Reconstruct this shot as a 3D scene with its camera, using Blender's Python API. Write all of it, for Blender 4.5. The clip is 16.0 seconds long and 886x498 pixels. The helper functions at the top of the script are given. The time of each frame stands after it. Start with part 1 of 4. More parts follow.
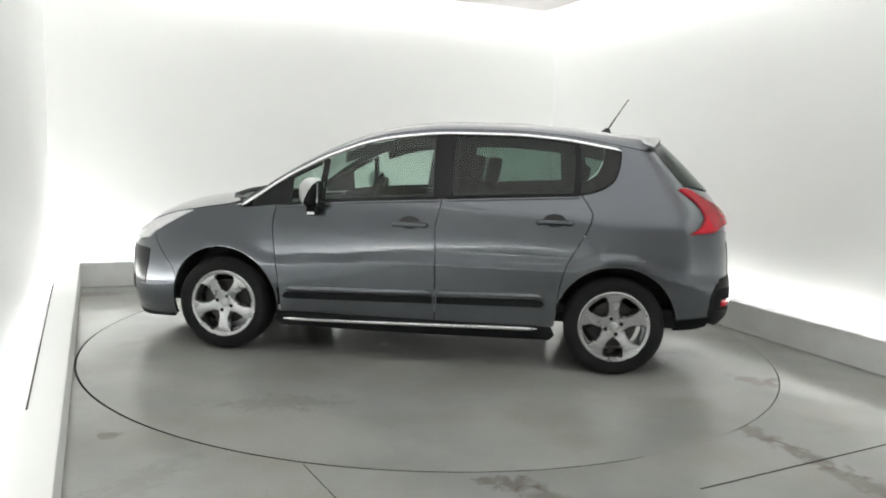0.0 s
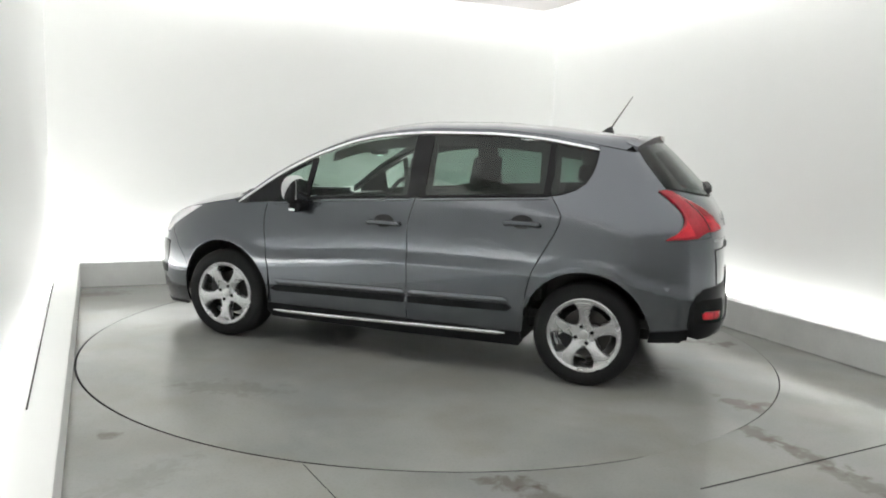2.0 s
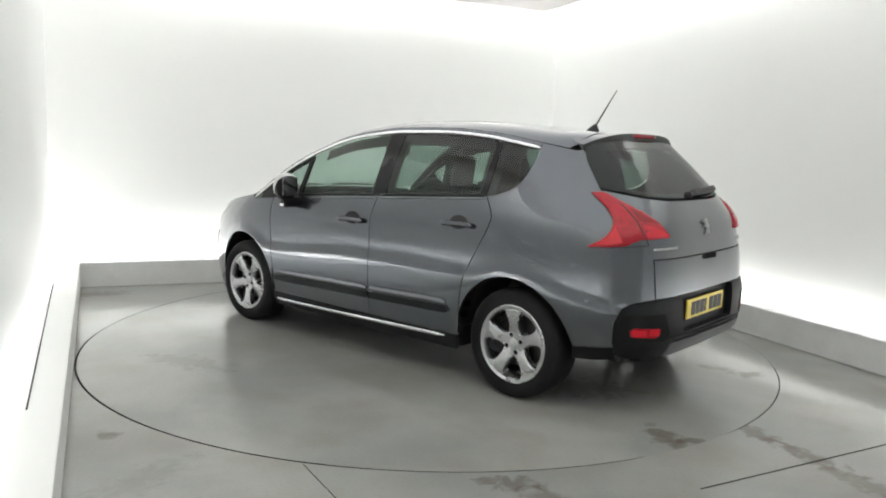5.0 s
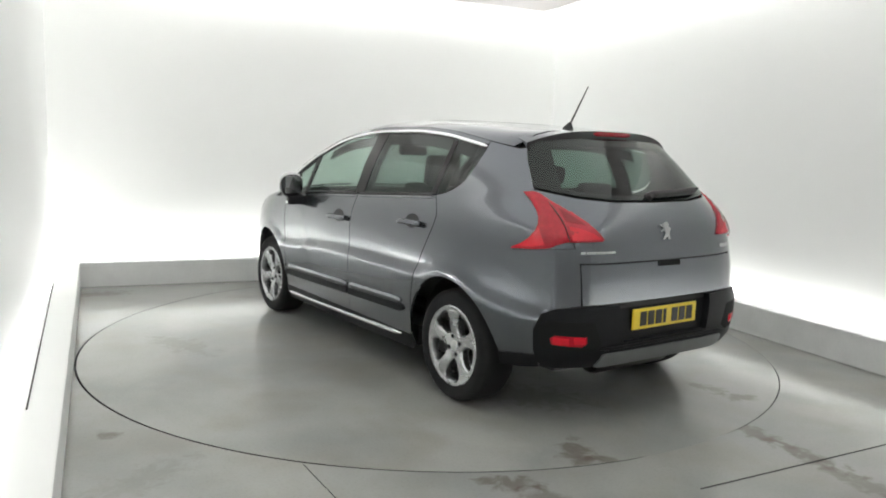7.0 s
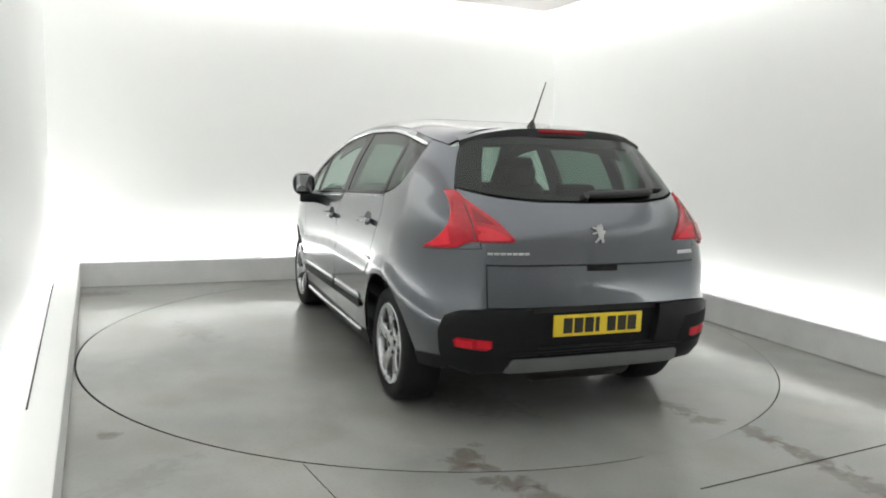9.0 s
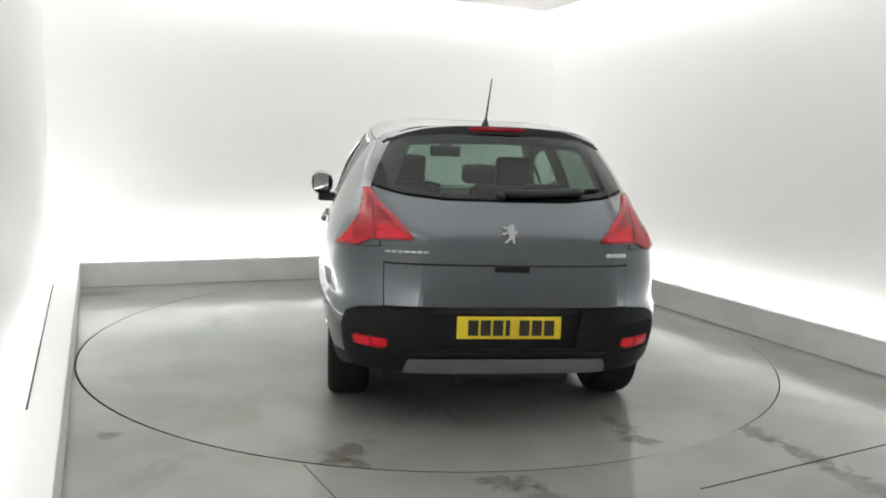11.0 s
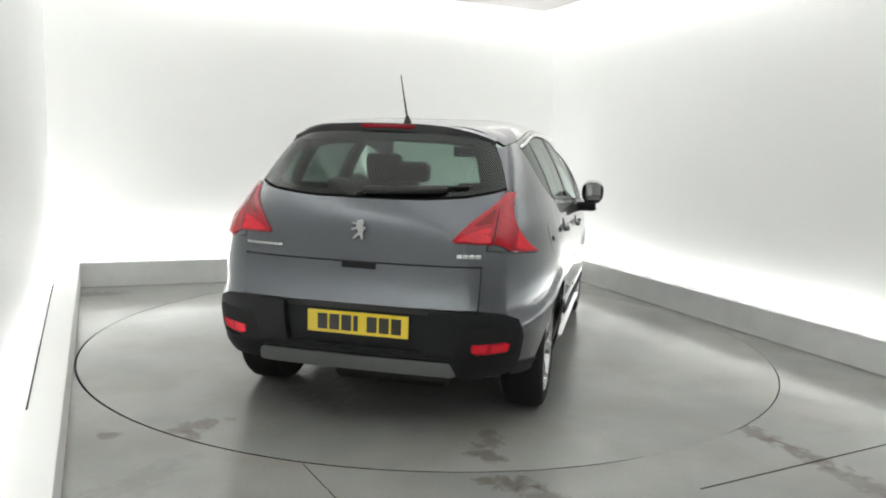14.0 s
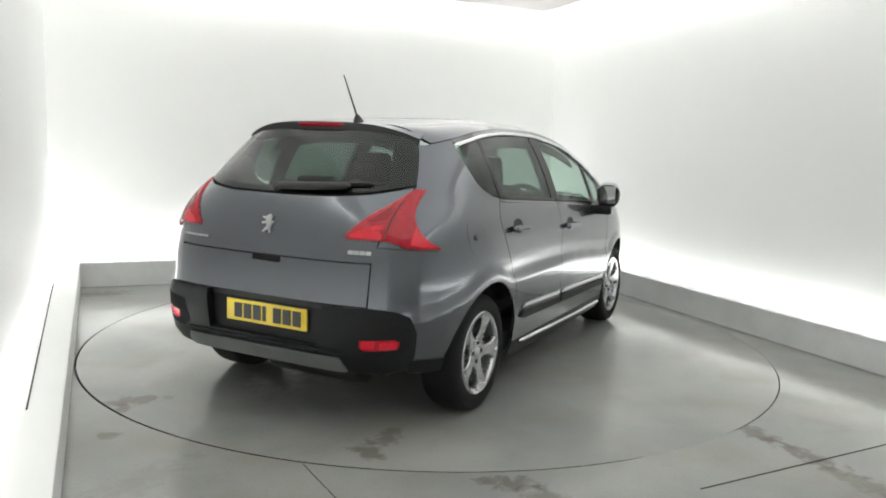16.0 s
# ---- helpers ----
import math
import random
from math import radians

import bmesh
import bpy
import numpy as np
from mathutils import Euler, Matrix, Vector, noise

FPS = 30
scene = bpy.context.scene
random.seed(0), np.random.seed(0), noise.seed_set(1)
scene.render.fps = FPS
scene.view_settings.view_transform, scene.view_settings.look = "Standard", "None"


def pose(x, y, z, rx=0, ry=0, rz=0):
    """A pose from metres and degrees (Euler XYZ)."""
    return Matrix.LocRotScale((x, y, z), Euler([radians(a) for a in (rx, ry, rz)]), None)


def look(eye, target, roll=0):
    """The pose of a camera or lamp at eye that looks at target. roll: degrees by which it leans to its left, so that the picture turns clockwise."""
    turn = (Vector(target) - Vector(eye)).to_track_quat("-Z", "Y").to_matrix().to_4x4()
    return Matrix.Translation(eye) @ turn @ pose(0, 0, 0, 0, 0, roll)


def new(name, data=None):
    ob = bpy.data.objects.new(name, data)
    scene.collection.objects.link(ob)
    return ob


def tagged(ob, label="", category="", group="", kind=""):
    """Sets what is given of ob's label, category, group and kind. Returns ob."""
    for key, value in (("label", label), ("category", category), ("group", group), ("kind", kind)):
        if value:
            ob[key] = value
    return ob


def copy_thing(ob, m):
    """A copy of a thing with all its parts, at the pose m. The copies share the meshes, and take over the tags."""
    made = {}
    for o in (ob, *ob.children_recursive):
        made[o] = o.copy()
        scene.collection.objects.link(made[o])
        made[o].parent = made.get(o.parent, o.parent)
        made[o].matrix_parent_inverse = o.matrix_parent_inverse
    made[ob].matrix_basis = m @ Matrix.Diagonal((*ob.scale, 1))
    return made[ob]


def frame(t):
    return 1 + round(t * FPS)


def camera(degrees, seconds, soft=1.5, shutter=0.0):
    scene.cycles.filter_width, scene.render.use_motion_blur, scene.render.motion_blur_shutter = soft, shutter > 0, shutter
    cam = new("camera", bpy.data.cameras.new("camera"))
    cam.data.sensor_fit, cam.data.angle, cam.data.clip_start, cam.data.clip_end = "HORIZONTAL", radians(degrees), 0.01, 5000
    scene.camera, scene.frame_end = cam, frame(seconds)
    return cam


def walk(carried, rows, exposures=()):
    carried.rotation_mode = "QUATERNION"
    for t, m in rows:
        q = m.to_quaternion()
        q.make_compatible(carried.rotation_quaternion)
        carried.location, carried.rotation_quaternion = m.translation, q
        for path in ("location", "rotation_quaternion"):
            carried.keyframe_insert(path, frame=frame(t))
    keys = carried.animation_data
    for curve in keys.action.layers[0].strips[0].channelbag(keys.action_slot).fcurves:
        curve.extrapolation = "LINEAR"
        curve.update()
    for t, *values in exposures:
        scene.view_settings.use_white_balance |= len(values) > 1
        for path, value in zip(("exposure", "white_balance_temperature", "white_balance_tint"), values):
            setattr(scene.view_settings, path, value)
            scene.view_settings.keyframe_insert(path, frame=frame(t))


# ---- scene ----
# The lens and the standing camera.
cam = camera(60.53, 16.0, soft=1.9)
EYE = Vector((0.0, -5.635, 1.431))
AIM = EYE + 5 * Vector((0.01251, 0.99083, -0.13451))
walk(cam, [(0.0, look(EYE, AIM, 1.898)), (16.0, look(EYE, AIM, 1.898))])

# ---- light: the coves along the walls, an added unseen ceiling fill; a dim world behind the closed room ----
COVE_LOW, COVE_LEFT, COVE_SIDE, COVE_HIGH, PANEL_FILL = 8.2, 42.0, 15.0, 8.8, 0.76
world = bpy.data.worlds.new("world")
scene.world = world
world.use_nodes = True
world.node_tree.nodes["Background"].inputs[0].default_value = (0.9, 0.95, 1.0, 1)
world.node_tree.nodes["Background"].inputs[1].default_value = 0.05
scene.view_settings.exposure = 0.0


# ---- materials ----
def material(name, color=(0.5, 0.5, 0.5), rough=0.5, metal=0.0, coat=0.0, spread=0.08, scale=8.0, fine=120.0, bump=0.0,
             rough_spread=0.1, spec=0.5):
    """Procedural paint, plastic or metal: two scales of noise vary colour and gloss, and a fine bump."""
    m = bpy.data.materials.new(name)
    m.use_nodes = True
    nodes, links = m.node_tree.nodes, m.node_tree.links
    b = nodes["Principled BSDF"]
    b.inputs["Metallic"].default_value = metal
    b.inputs["Coat Weight"].default_value = coat
    b.inputs["Coat Roughness"].default_value = 0.04
    b.inputs["Specular IOR Level"].default_value = spec
    co = nodes.new("ShaderNodeTexCoord")
    big, small = nodes.new("ShaderNodeTexNoise"), nodes.new("ShaderNodeTexNoise")
    big.inputs["Scale"].default_value, small.inputs["Scale"].default_value = scale, fine
    big.inputs["Detail"].default_value = 5
    mix = nodes.new("ShaderNodeMath")
    mix.operation = "MULTIPLY_ADD"
    mix.inputs[1].default_value = 0.35
    ramp = nodes.new("ShaderNodeMapRange")
    ramp.clamp = False
    ramp.inputs["From Min"].default_value, ramp.inputs["From Max"].default_value = 0.25, 1.1
    ramp.inputs["To Min"].default_value, ramp.inputs["To Max"].default_value = 1 - spread, 1 + spread
    hue = nodes.new("ShaderNodeMix")
    hue.data_type, hue.blend_type = "RGBA", "MULTIPLY"
    hue.inputs[0].default_value = 1.0
    hue.inputs[6].default_value = (*color, 1)
    rr = nodes.new("ShaderNodeMapRange")
    rr.inputs["To Min"].default_value = max(0.02, rough * (1 - rough_spread))
    rr.inputs["To Max"].default_value = min(1, rough * (1 + rough_spread))
    links.new(co.outputs["Object"], big.inputs["Vector"])
    links.new(co.outputs["Object"], small.inputs["Vector"])
    links.new(small.outputs[0], mix.inputs[0])
    links.new(big.outputs[0], mix.inputs[2])
    links.new(mix.outputs[0], ramp.inputs["Value"])
    links.new(ramp.outputs[0], hue.inputs[7])
    links.new(hue.outputs[2], b.inputs["Base Color"])
    links.new(big.outputs[0], rr.inputs["Value"])
    links.new(rr.outputs[0], b.inputs["Roughness"])
    if bump:
        bp = nodes.new("ShaderNodeBump")
        bp.inputs["Strength"].default_value, bp.inputs["Distance"].default_value = bump, 0.002
        links.new(small.outputs[0], bp.inputs["Height"])
        links.new(bp.outputs[0], b.inputs["Normal"])
    return m


def glass(name, tint, gloss=1.0):
    """A thin pane: tinted see-through with a clear gloss on it."""
    m = bpy.data.materials.new(name)
    m.use_nodes = True
    nodes, links = m.node_tree.nodes, m.node_tree.links
    nodes.remove(nodes["Principled BSDF"])
    clear, shine = nodes.new("ShaderNodeBsdfTransparent"), nodes.new("ShaderNodeBsdfGlossy")
    clear.inputs[0].default_value = (*tint, 1)
    shine.inputs["Roughness"].default_value = 0.03
    shine.inputs[0].default_value = (gloss, gloss, gloss, 1)
    lw, mix = nodes.new("ShaderNodeLayerWeight"), nodes.new("ShaderNodeMixShader")
    lw.inputs[0].default_value = 0.5
    power, fr = nodes.new("ShaderNodeMath"), nodes.new("ShaderNodeMath")
    power.operation, fr.operation = "POWER", "MULTIPLY_ADD"
    power.inputs[1].default_value, fr.inputs[1].default_value, fr.inputs[2].default_value = 4.0, 0.6, 0.035
    links.new(lw.outputs["Facing"], power.inputs[0])
    links.new(power.outputs[0], fr.inputs[0])
    links.new(fr.outputs[0], mix.inputs[0])
    links.new(clear.outputs[0], mix.inputs[1])
    links.new(shine.outputs[0], mix.inputs[2])
    links.new(mix.outputs[0], nodes["Material Output"].inputs[0])
    return m


def clear_back(name):
    m = bpy.data.materials.new(name)
    m.use_nodes = True
    nodes = m.node_tree.nodes
    nodes.remove(nodes["Principled BSDF"])
    t = nodes.new("ShaderNodeBsdfTransparent")
    m.node_tree.links.new(t.outputs[0], nodes["Material Output"].inputs[0])
    return m


def glow(name, color, strength):
    m = bpy.data.materials.new(name)
    m.use_nodes = True
    b = m.node_tree.nodes["Principled BSDF"]
    b.inputs["Base Color"].default_value = (0.8, 0.8, 0.8, 1)
    b.inputs["Emission Color"].default_value = (*color, 1)
    b.inputs["Emission Strength"].default_value = strength
    return m


def concrete(name, turn, stains=(), glares=()):
    """Worn grey-green floor paint: broad pale and dark clouds, brown stains, scuffs, painted pale glare, and a gloss
    that varies.
    """
    m = bpy.data.materials.new(name)
    m.use_nodes = True
    nodes, links = m.node_tree.nodes, m.node_tree.links
    b = nodes["Principled BSDF"]
    co = nodes.new("ShaderNodeTexCoord")
    mp = nodes.new("ShaderNodeMapping")
    mp.inputs["Location"].default_value = (turn, turn * 0.7, 0)
    links.new(co.outputs["Object"], mp.inputs[0])

    def noise_tex(scale, detail, dist=0.0):
        n = nodes.new("ShaderNodeTexNoise")
        n.inputs["Scale"].default_value, n.inputs["Detail"].default_value = scale, detail
        n.inputs["Distortion"].default_value = dist
        links.new(mp.outputs[0], n.inputs["Vector"])
        return n.outputs[0]

    def step(value, lo, hi, a, c):
        r = nodes.new("ShaderNodeMapRange")
        r.interpolation_type = "SMOOTHSTEP"
        for key, v in (("From Min", lo), ("From Max", hi), ("To Min", a), ("To Max", c)):
            r.inputs[key].default_value = v
        links.new(value, r.inputs["Value"])
        return r.outputs[0]

    def blend(fac, a, c):
        x = nodes.new("ShaderNodeMix")
        x.data_type = "RGBA"
        links.new(fac, x.inputs[0])
        for slot, v in ((6, a), (7, c)):
            if isinstance(v, tuple):
                x.inputs[slot].default_value = (*v, 1)
            else:
                links.new(v, x.inputs[slot])
        return x.outputs[2]

    def spot(cx, cy, rx, ry, angle, ragged):
        """An uneven patch round a place: 1 inside, 0 outside."""
        place = nodes.new("ShaderNodeMapping")
        place.vector_type = "TEXTURE"
        place.inputs["Location"].default_value = (cx, cy, 0)
        place.inputs["Rotation"].default_value = (0, 0, radians(angle))
        place.inputs["Scale"].default_value = (rx, ry, 1)
        links.new(co.outputs["Object"], place.inputs[0])
        length = nodes.new("ShaderNodeVectorMath")
        length.operation = "LENGTH"
        links.new(place.outputs[0], length.inputs[0])
        add = nodes.new("ShaderNodeMath")
        add.operation = "MULTIPLY_ADD"
        add.inputs[1].default_value = ragged
        links.new(rough_edge, add.inputs[0])
        links.new(length.outputs["Value"], add.inputs[2])
        return step(add.outputs[0], 0.30 + ragged / 2, 1.10 + ragged / 2, 1.0, 0.0)

    def scaled(value, k):
        x = nodes.new("ShaderNodeMath")
        x.operation = "MULTIPLY"
        x.inputs[1].default_value = k
        links.new(value, x.inputs[0])
        return x.outputs[0]

    clouds, mid, grain, wear = noise_tex(0.9, 4, 0.4), noise_tex(4, 5, 0.2), noise_tex(70, 3), noise_tex(1.7, 4, 0.3)
    rough_edge = noise_tex(14, 8, 0.6)
    col = blend(step(clouds, 0.3, 0.7, 0, 1), FLOOR_DARK, FLOOR_PALE)
    col = blend(step(mid, 0.40, 0.80, 0, 0.30), col, (0.35, 0.345, 0.315))
    col = blend(step(wear, 0.40, 0.75, 0, 0.50), col, (0.245, 0.228, 0.196))
    col = blend(step(grain, 0.45, 0.75, 0, 0.16), col, (0.17, 0.17, 0.16))
    gloss = step(wear, 0.30, 0.70, FLOOR_GLOSS, FLOOR_GLOSS + 0.145)
    for cx, cy, rx, ry, angle, strength in stains:
        col = blend(scaled(spot(cx, cy, rx * 1.15, ry * 1.2, angle, 2.6), strength * 1.0), col, (0.105, 0.080, 0.060))
    # pale patches: glare of the light troughs put into the base colour
    for cx, cy, rx, ry, angle, strength in glares:
        col = blend(scaled(spot(cx, cy, rx * 1.3, ry * 1.6, angle, 0.9), strength * 0.55), col, (0.43, 0.43, 0.41))
    links.new(col, b.inputs["Base Color"])
    links.new(gloss, b.inputs["Roughness"])
    bp = nodes.new("ShaderNodeBump")
    bp.inputs["Strength"].default_value, bp.inputs["Distance"].default_value = 0.05, 0.001
    links.new(grain, bp.inputs["Height"])
    links.new(bp.outputs[0], b.inputs["Normal"])
    return m


FLOOR_DARK, FLOOR_PALE, FLOOR_GLOSS = (0.262, 0.272, 0.264), (0.345, 0.350, 0.332), 0.105
ROOM = Matrix.Rotation(radians(22.72), 4, "Z")


def in_room(x, y, *rest):
    p = ROOM.inverted() @ Vector((x, y, 0))
    return (p.x, p.y, *rest)


# the last list of each floor paint places its painted glare
M_FLOOR = concrete("floor_paint", 0.0, [in_room(1.70, -1.84, 0.20, 0.07, -82, 0.5), in_room(1.84, -2.12, 0.24, 0.06, -85, 0.58), in_room(1.98, -2.5, 0.3, 0.08, -85, 0.42),
                                        in_room(0.36, -2.53, 0.13, 0.07, -20, 0.6), in_room(0.50, -2.66, 0.12, 0.08, -60, 0.45), in_room(-1.54, -2.12, 0.05, 0.06, 0, 0.55),
                                        in_room(-3.05, 1.15, 0.3, 0.12, 0, 0.35), in_room(-1.2, -2.6, 0.3, 0.1, 40, 0.15)],
                   [in_room(2.35, -1.1, 0.45, 0.12, -60, 0.5), in_room(2.2, -1.5, 0.3, 0.10, -70, 0.35)])
M_DISC = concrete("turntable_paint", 7.3, [(-2.21, 0.64, 0.15, 0.08, -30, 0.6), (-2.30, 0.60, 0.08, 0.05, 40, 0.5), (-2.085, -0.81, 0.13, 0.07, 60, 0.55), (-1.89, -0.80, 0.12, 0.06, 20, 0.45), (2.0, 0.75, 0.14, 0.07, 60, 0.10),
                                            (2.0, -0.8, 0.14, 0.07, -60, 0.10), (-1.4, 0.3, 0.4, 0.2, 30, 0.25), (0.6, 1.7, 0.35, 0.12, 15, 0.2)],
                  [(-1.75, 0.95, 0.35, 0.10, 20, 0.5), (-1.9, -1.2, 0.3, 0.10, -30, 0.4), (1.3, 1.5, 0.4, 0.10, -20, 0.4)])
M_WALL = material("white_wall_paint", (0.86, 0.87, 0.86), 0.45, spread=0.015, scale=1.5, fine=60, bump=0.03)
M_DOORWALL = material("grey_wall_paint", (0.58, 0.58, 0.58), 0.6, spread=0.06, scale=2)
M_KERB = material("kerb_paint", (0.70, 0.71, 0.70), 0.4, spread=0.10, scale=5, fine=50, bump=0.05)
M_CEIL = material("ceiling_paint", (0.80, 0.765, 0.765), 0.8, spread=0.02)
M_COVE = glow("cove_light", (1.0, 1.0, 0.975), COVE_LOW)
M_COVE_SIDE = glow("cove_light_side", (1.0, 1.0, 0.975), COVE_SIDE)
M_COVE_LEFT = glow("cove_light_left", (1.0, 1.0, 0.975), COVE_LEFT)
M_COVE_TOP = glow("cove_light_top", (1.0, 1.0, 0.975), COVE_HIGH)
# added glow under the ceiling panel, fills floor and walls from above
M_PANEL = glow("ceiling_fill_glow", (1.0, 1.0, 0.975), PANEL_FILL)
M_FOOT_STRIP = material("foot_strip_grey", (0.30, 0.30, 0.29), 0.7, spread=0.3, scale=4)
M_GAP = material("dark_joint", (0.018, 0.018, 0.018), 0.9, spec=0.1)
M_PAINT = material("grey_metallic_paint", (0.111, 0.120, 0.135), 0.255, metal=0.88, coat=1.0, spread=0.015, scale=1.5, fine=600, rough_spread=0.03)
M_DARK = material("black_trim", (0.012, 0.012, 0.013), 0.55, spread=0.2)
M_PLASTIC = material("black_bumper_plastic", (0.010, 0.0105, 0.0115), 0.5, spec=0.16, spread=0.25, scale=6, bump=0.15)
M_RUBBER = material("tyre_rubber", (0.012, 0.012, 0.0125), 0.8, spec=0.25, spread=0.3, scale=10, bump=0.2)
M_GLOSS_BLACK = material("gloss_black", (0.010, 0.010, 0.011), 0.16, spread=0.1, spec=0.22)
M_ALLOY = material("alloy_silver", (0.50, 0.505, 0.515), 0.27, metal=0.9, spread=0.06, scale=12)
M_CHROME = material("chrome", (0.85, 0.86, 0.87), 0.08, metal=1.0, spread=0.03)
M_SILVER = material("satin_silver", (0.52, 0.53, 0.53), 0.35, metal=0.7, spread=0.08)
M_SKID = material("dull_silver", (0.20, 0.205, 0.21), 0.42, metal=0.6, spread=0.12)
M_DISCBRAKE = material("brake_steel", (0.06, 0.058, 0.055), 0.4, metal=0.9, spread=0.2)
M_RED = material("red_lens", (0.62, 0.012, 0.026), 0.14, spec=0.35, coat=0.35, spread=0.15, scale=25)
M_RED_MID = material("mid_red_lens", (0.38, 0.008, 0.02), 0.13, spec=0.35, coat=0.35, spread=0.3, scale=40, fine=300)
M_RED_DEEP = material("deep_red_lens", (0.24, 0.005, 0.012), 0.16, spec=0.3, coat=0.3, spread=0.15, scale=25)
M_PLATE = material("yellow_plate", (0.78, 0.58, 0.03), 0.35, spread=0.05)
M_INK = material("plate_black", (0.02, 0.018, 0.012), 0.5)
M_SEAT = material("dark_seat_cloth", (0.05, 0.05, 0.053), 0.9, spread=0.25, bump=0.3)
M_CLEAR = glass("front_glass", (0.62, 0.74, 0.68))
M_PRIVACY = glass("privacy_glass", (0.27, 0.36, 0.32))
M_INNER = clear_back("glass_inner_face")
M_LAMP = material("headlamp_lens", (0.80, 0.81, 0.82), 0.12, metal=0.15, coat=1.0, spread=0.2, scale=30)
M_MIRROR = material("mirror_glass", (0.32, 0.33, 0.33), 0.05, metal=1.0)


# ---- helpers of the scene ----
def part(name, bm, mats, parent=None, label="", m=None):
    """One mesh object from a bmesh, under its thing."""
    me = bpy.data.meshes.new(name)
    bm.to_mesh(me)
    bm.free()
    for x in mats if isinstance(mats, (list, tuple)) else [mats]:
        me.materials.append(x)
    ob = new(name, me)
    if parent is not None:
        ob.parent = parent
    if m is not None:
        ob.matrix_basis = m
    if label:
        tagged(ob, label)
    return ob


def box(lo, hi, bevel=0.0, bm=None, segments=2, m=None):
    bm = bm or bmesh.new()
    lo, hi = Vector(lo), Vector(hi)
    vs = bmesh.ops.create_cube(bm, size=1, matrix=Matrix.Translation((lo + hi) / 2) @ Matrix.Diagonal((*(hi - lo), 1)))["verts"]
    if bevel:
        es = list({e for v in vs for e in v.link_edges})
        r = bmesh.ops.bevel(bm, geom=es, offset=bevel, segments=segments, affect="EDGES", profile=0.6)
        vs = r["verts"]
        vs = list({v for f in r["faces"] for v in f.verts} | {v for v in vs if v.is_valid})
    if m is not None:
        bmesh.ops.transform(bm, matrix=m, verts=bm.verts[:] if bevel else vs)
    return bm


def smooth(bm, degrees=35):
    bm.normal_update()
    for f in bm.faces:
        f.smooth = True
    for e in bm.edges:
        if len(e.link_faces) != 2 or e.calc_face_angle(0) > radians(degrees):
            e.smooth = False
    return bm


def lathe(profile, n=48, bm=None, axis="Y", closed=False):
    """Turn (radius, along) pairs round an axis."""
    bm = bm or bmesh.new()
    rings = []
    for r, y in profile:
        ring = []
        for i in range(n):
            a = 2 * math.pi * i / n
            p = (r * math.cos(a), y, r * math.sin(a)) if axis == "Y" else (r * math.cos(a), r * math.sin(a), y)
            ring.append(bm.verts.new(p))
        rings.append(ring)
    pairs = list(zip(rings, rings[1:]))
    if closed:
        pairs.append((rings[-1], rings[0]))
    for a, b in pairs:
        for i in range(n):
            j = (i + 1) % n
            bm.faces.new((a[i], a[j], b[j], b[i]))
    bmesh.ops.recalc_face_normals(bm, faces=bm.faces[:])
    return bm


def curve(*pairs):
    """A smooth, overshoot-free curve through (x, y) pairs."""
    xs = np.array([p[0] for p in pairs], float)
    ys = np.array([p[1] for p in pairs], float)
    order = np.argsort(xs)
    xs, ys = xs[order], ys[order]
    h, d = np.diff(xs), np.diff(ys) / np.diff(xs)
    m = np.zeros(len(xs))
    m[0], m[-1] = d[0], d[-1]
    for i in range(1, len(xs) - 1):
        if d[i - 1] * d[i] > 0:
            w1, w2 = 2 * h[i] + h[i - 1], h[i] + 2 * h[i - 1]
            m[i] = (w1 + w2) / (w1 / d[i - 1] + w2 / d[i])

    def f(x):
        x = min(max(x, xs[0]), xs[-1])
        i = min(max(int(np.searchsorted(xs, x)) - 1, 0), len(xs) - 2)
        t = (x - xs[i]) / h[i]
        return float((1 + 2 * t) * (1 - t) ** 2 * ys[i] + t * (1 - t) ** 2 * h[i] * m[i]
                     + t * t * (3 - 2 * t) * ys[i + 1] + t * t * (t - 1) * h[i] * m[i + 1])
    return f


# ---- the room: kerbed bay, square to the back wall ----
KL, KR, KB, FRONT = -2.50, 2.515, 2.565, -6.6
KERB_H, KERB_T, SIDE_SET, BACK_SET = 0.235, 0.14, 0.25, 0.38
PANEL_R, PANEL_B = 2.40, 2.65
TOP, PANEL = 3.25, 3.0


def structure(name, bm, mat, label, m=ROOM):
    ob = part(name, bm, mat, None, label, m)
    return tagged(ob, kind="structure")


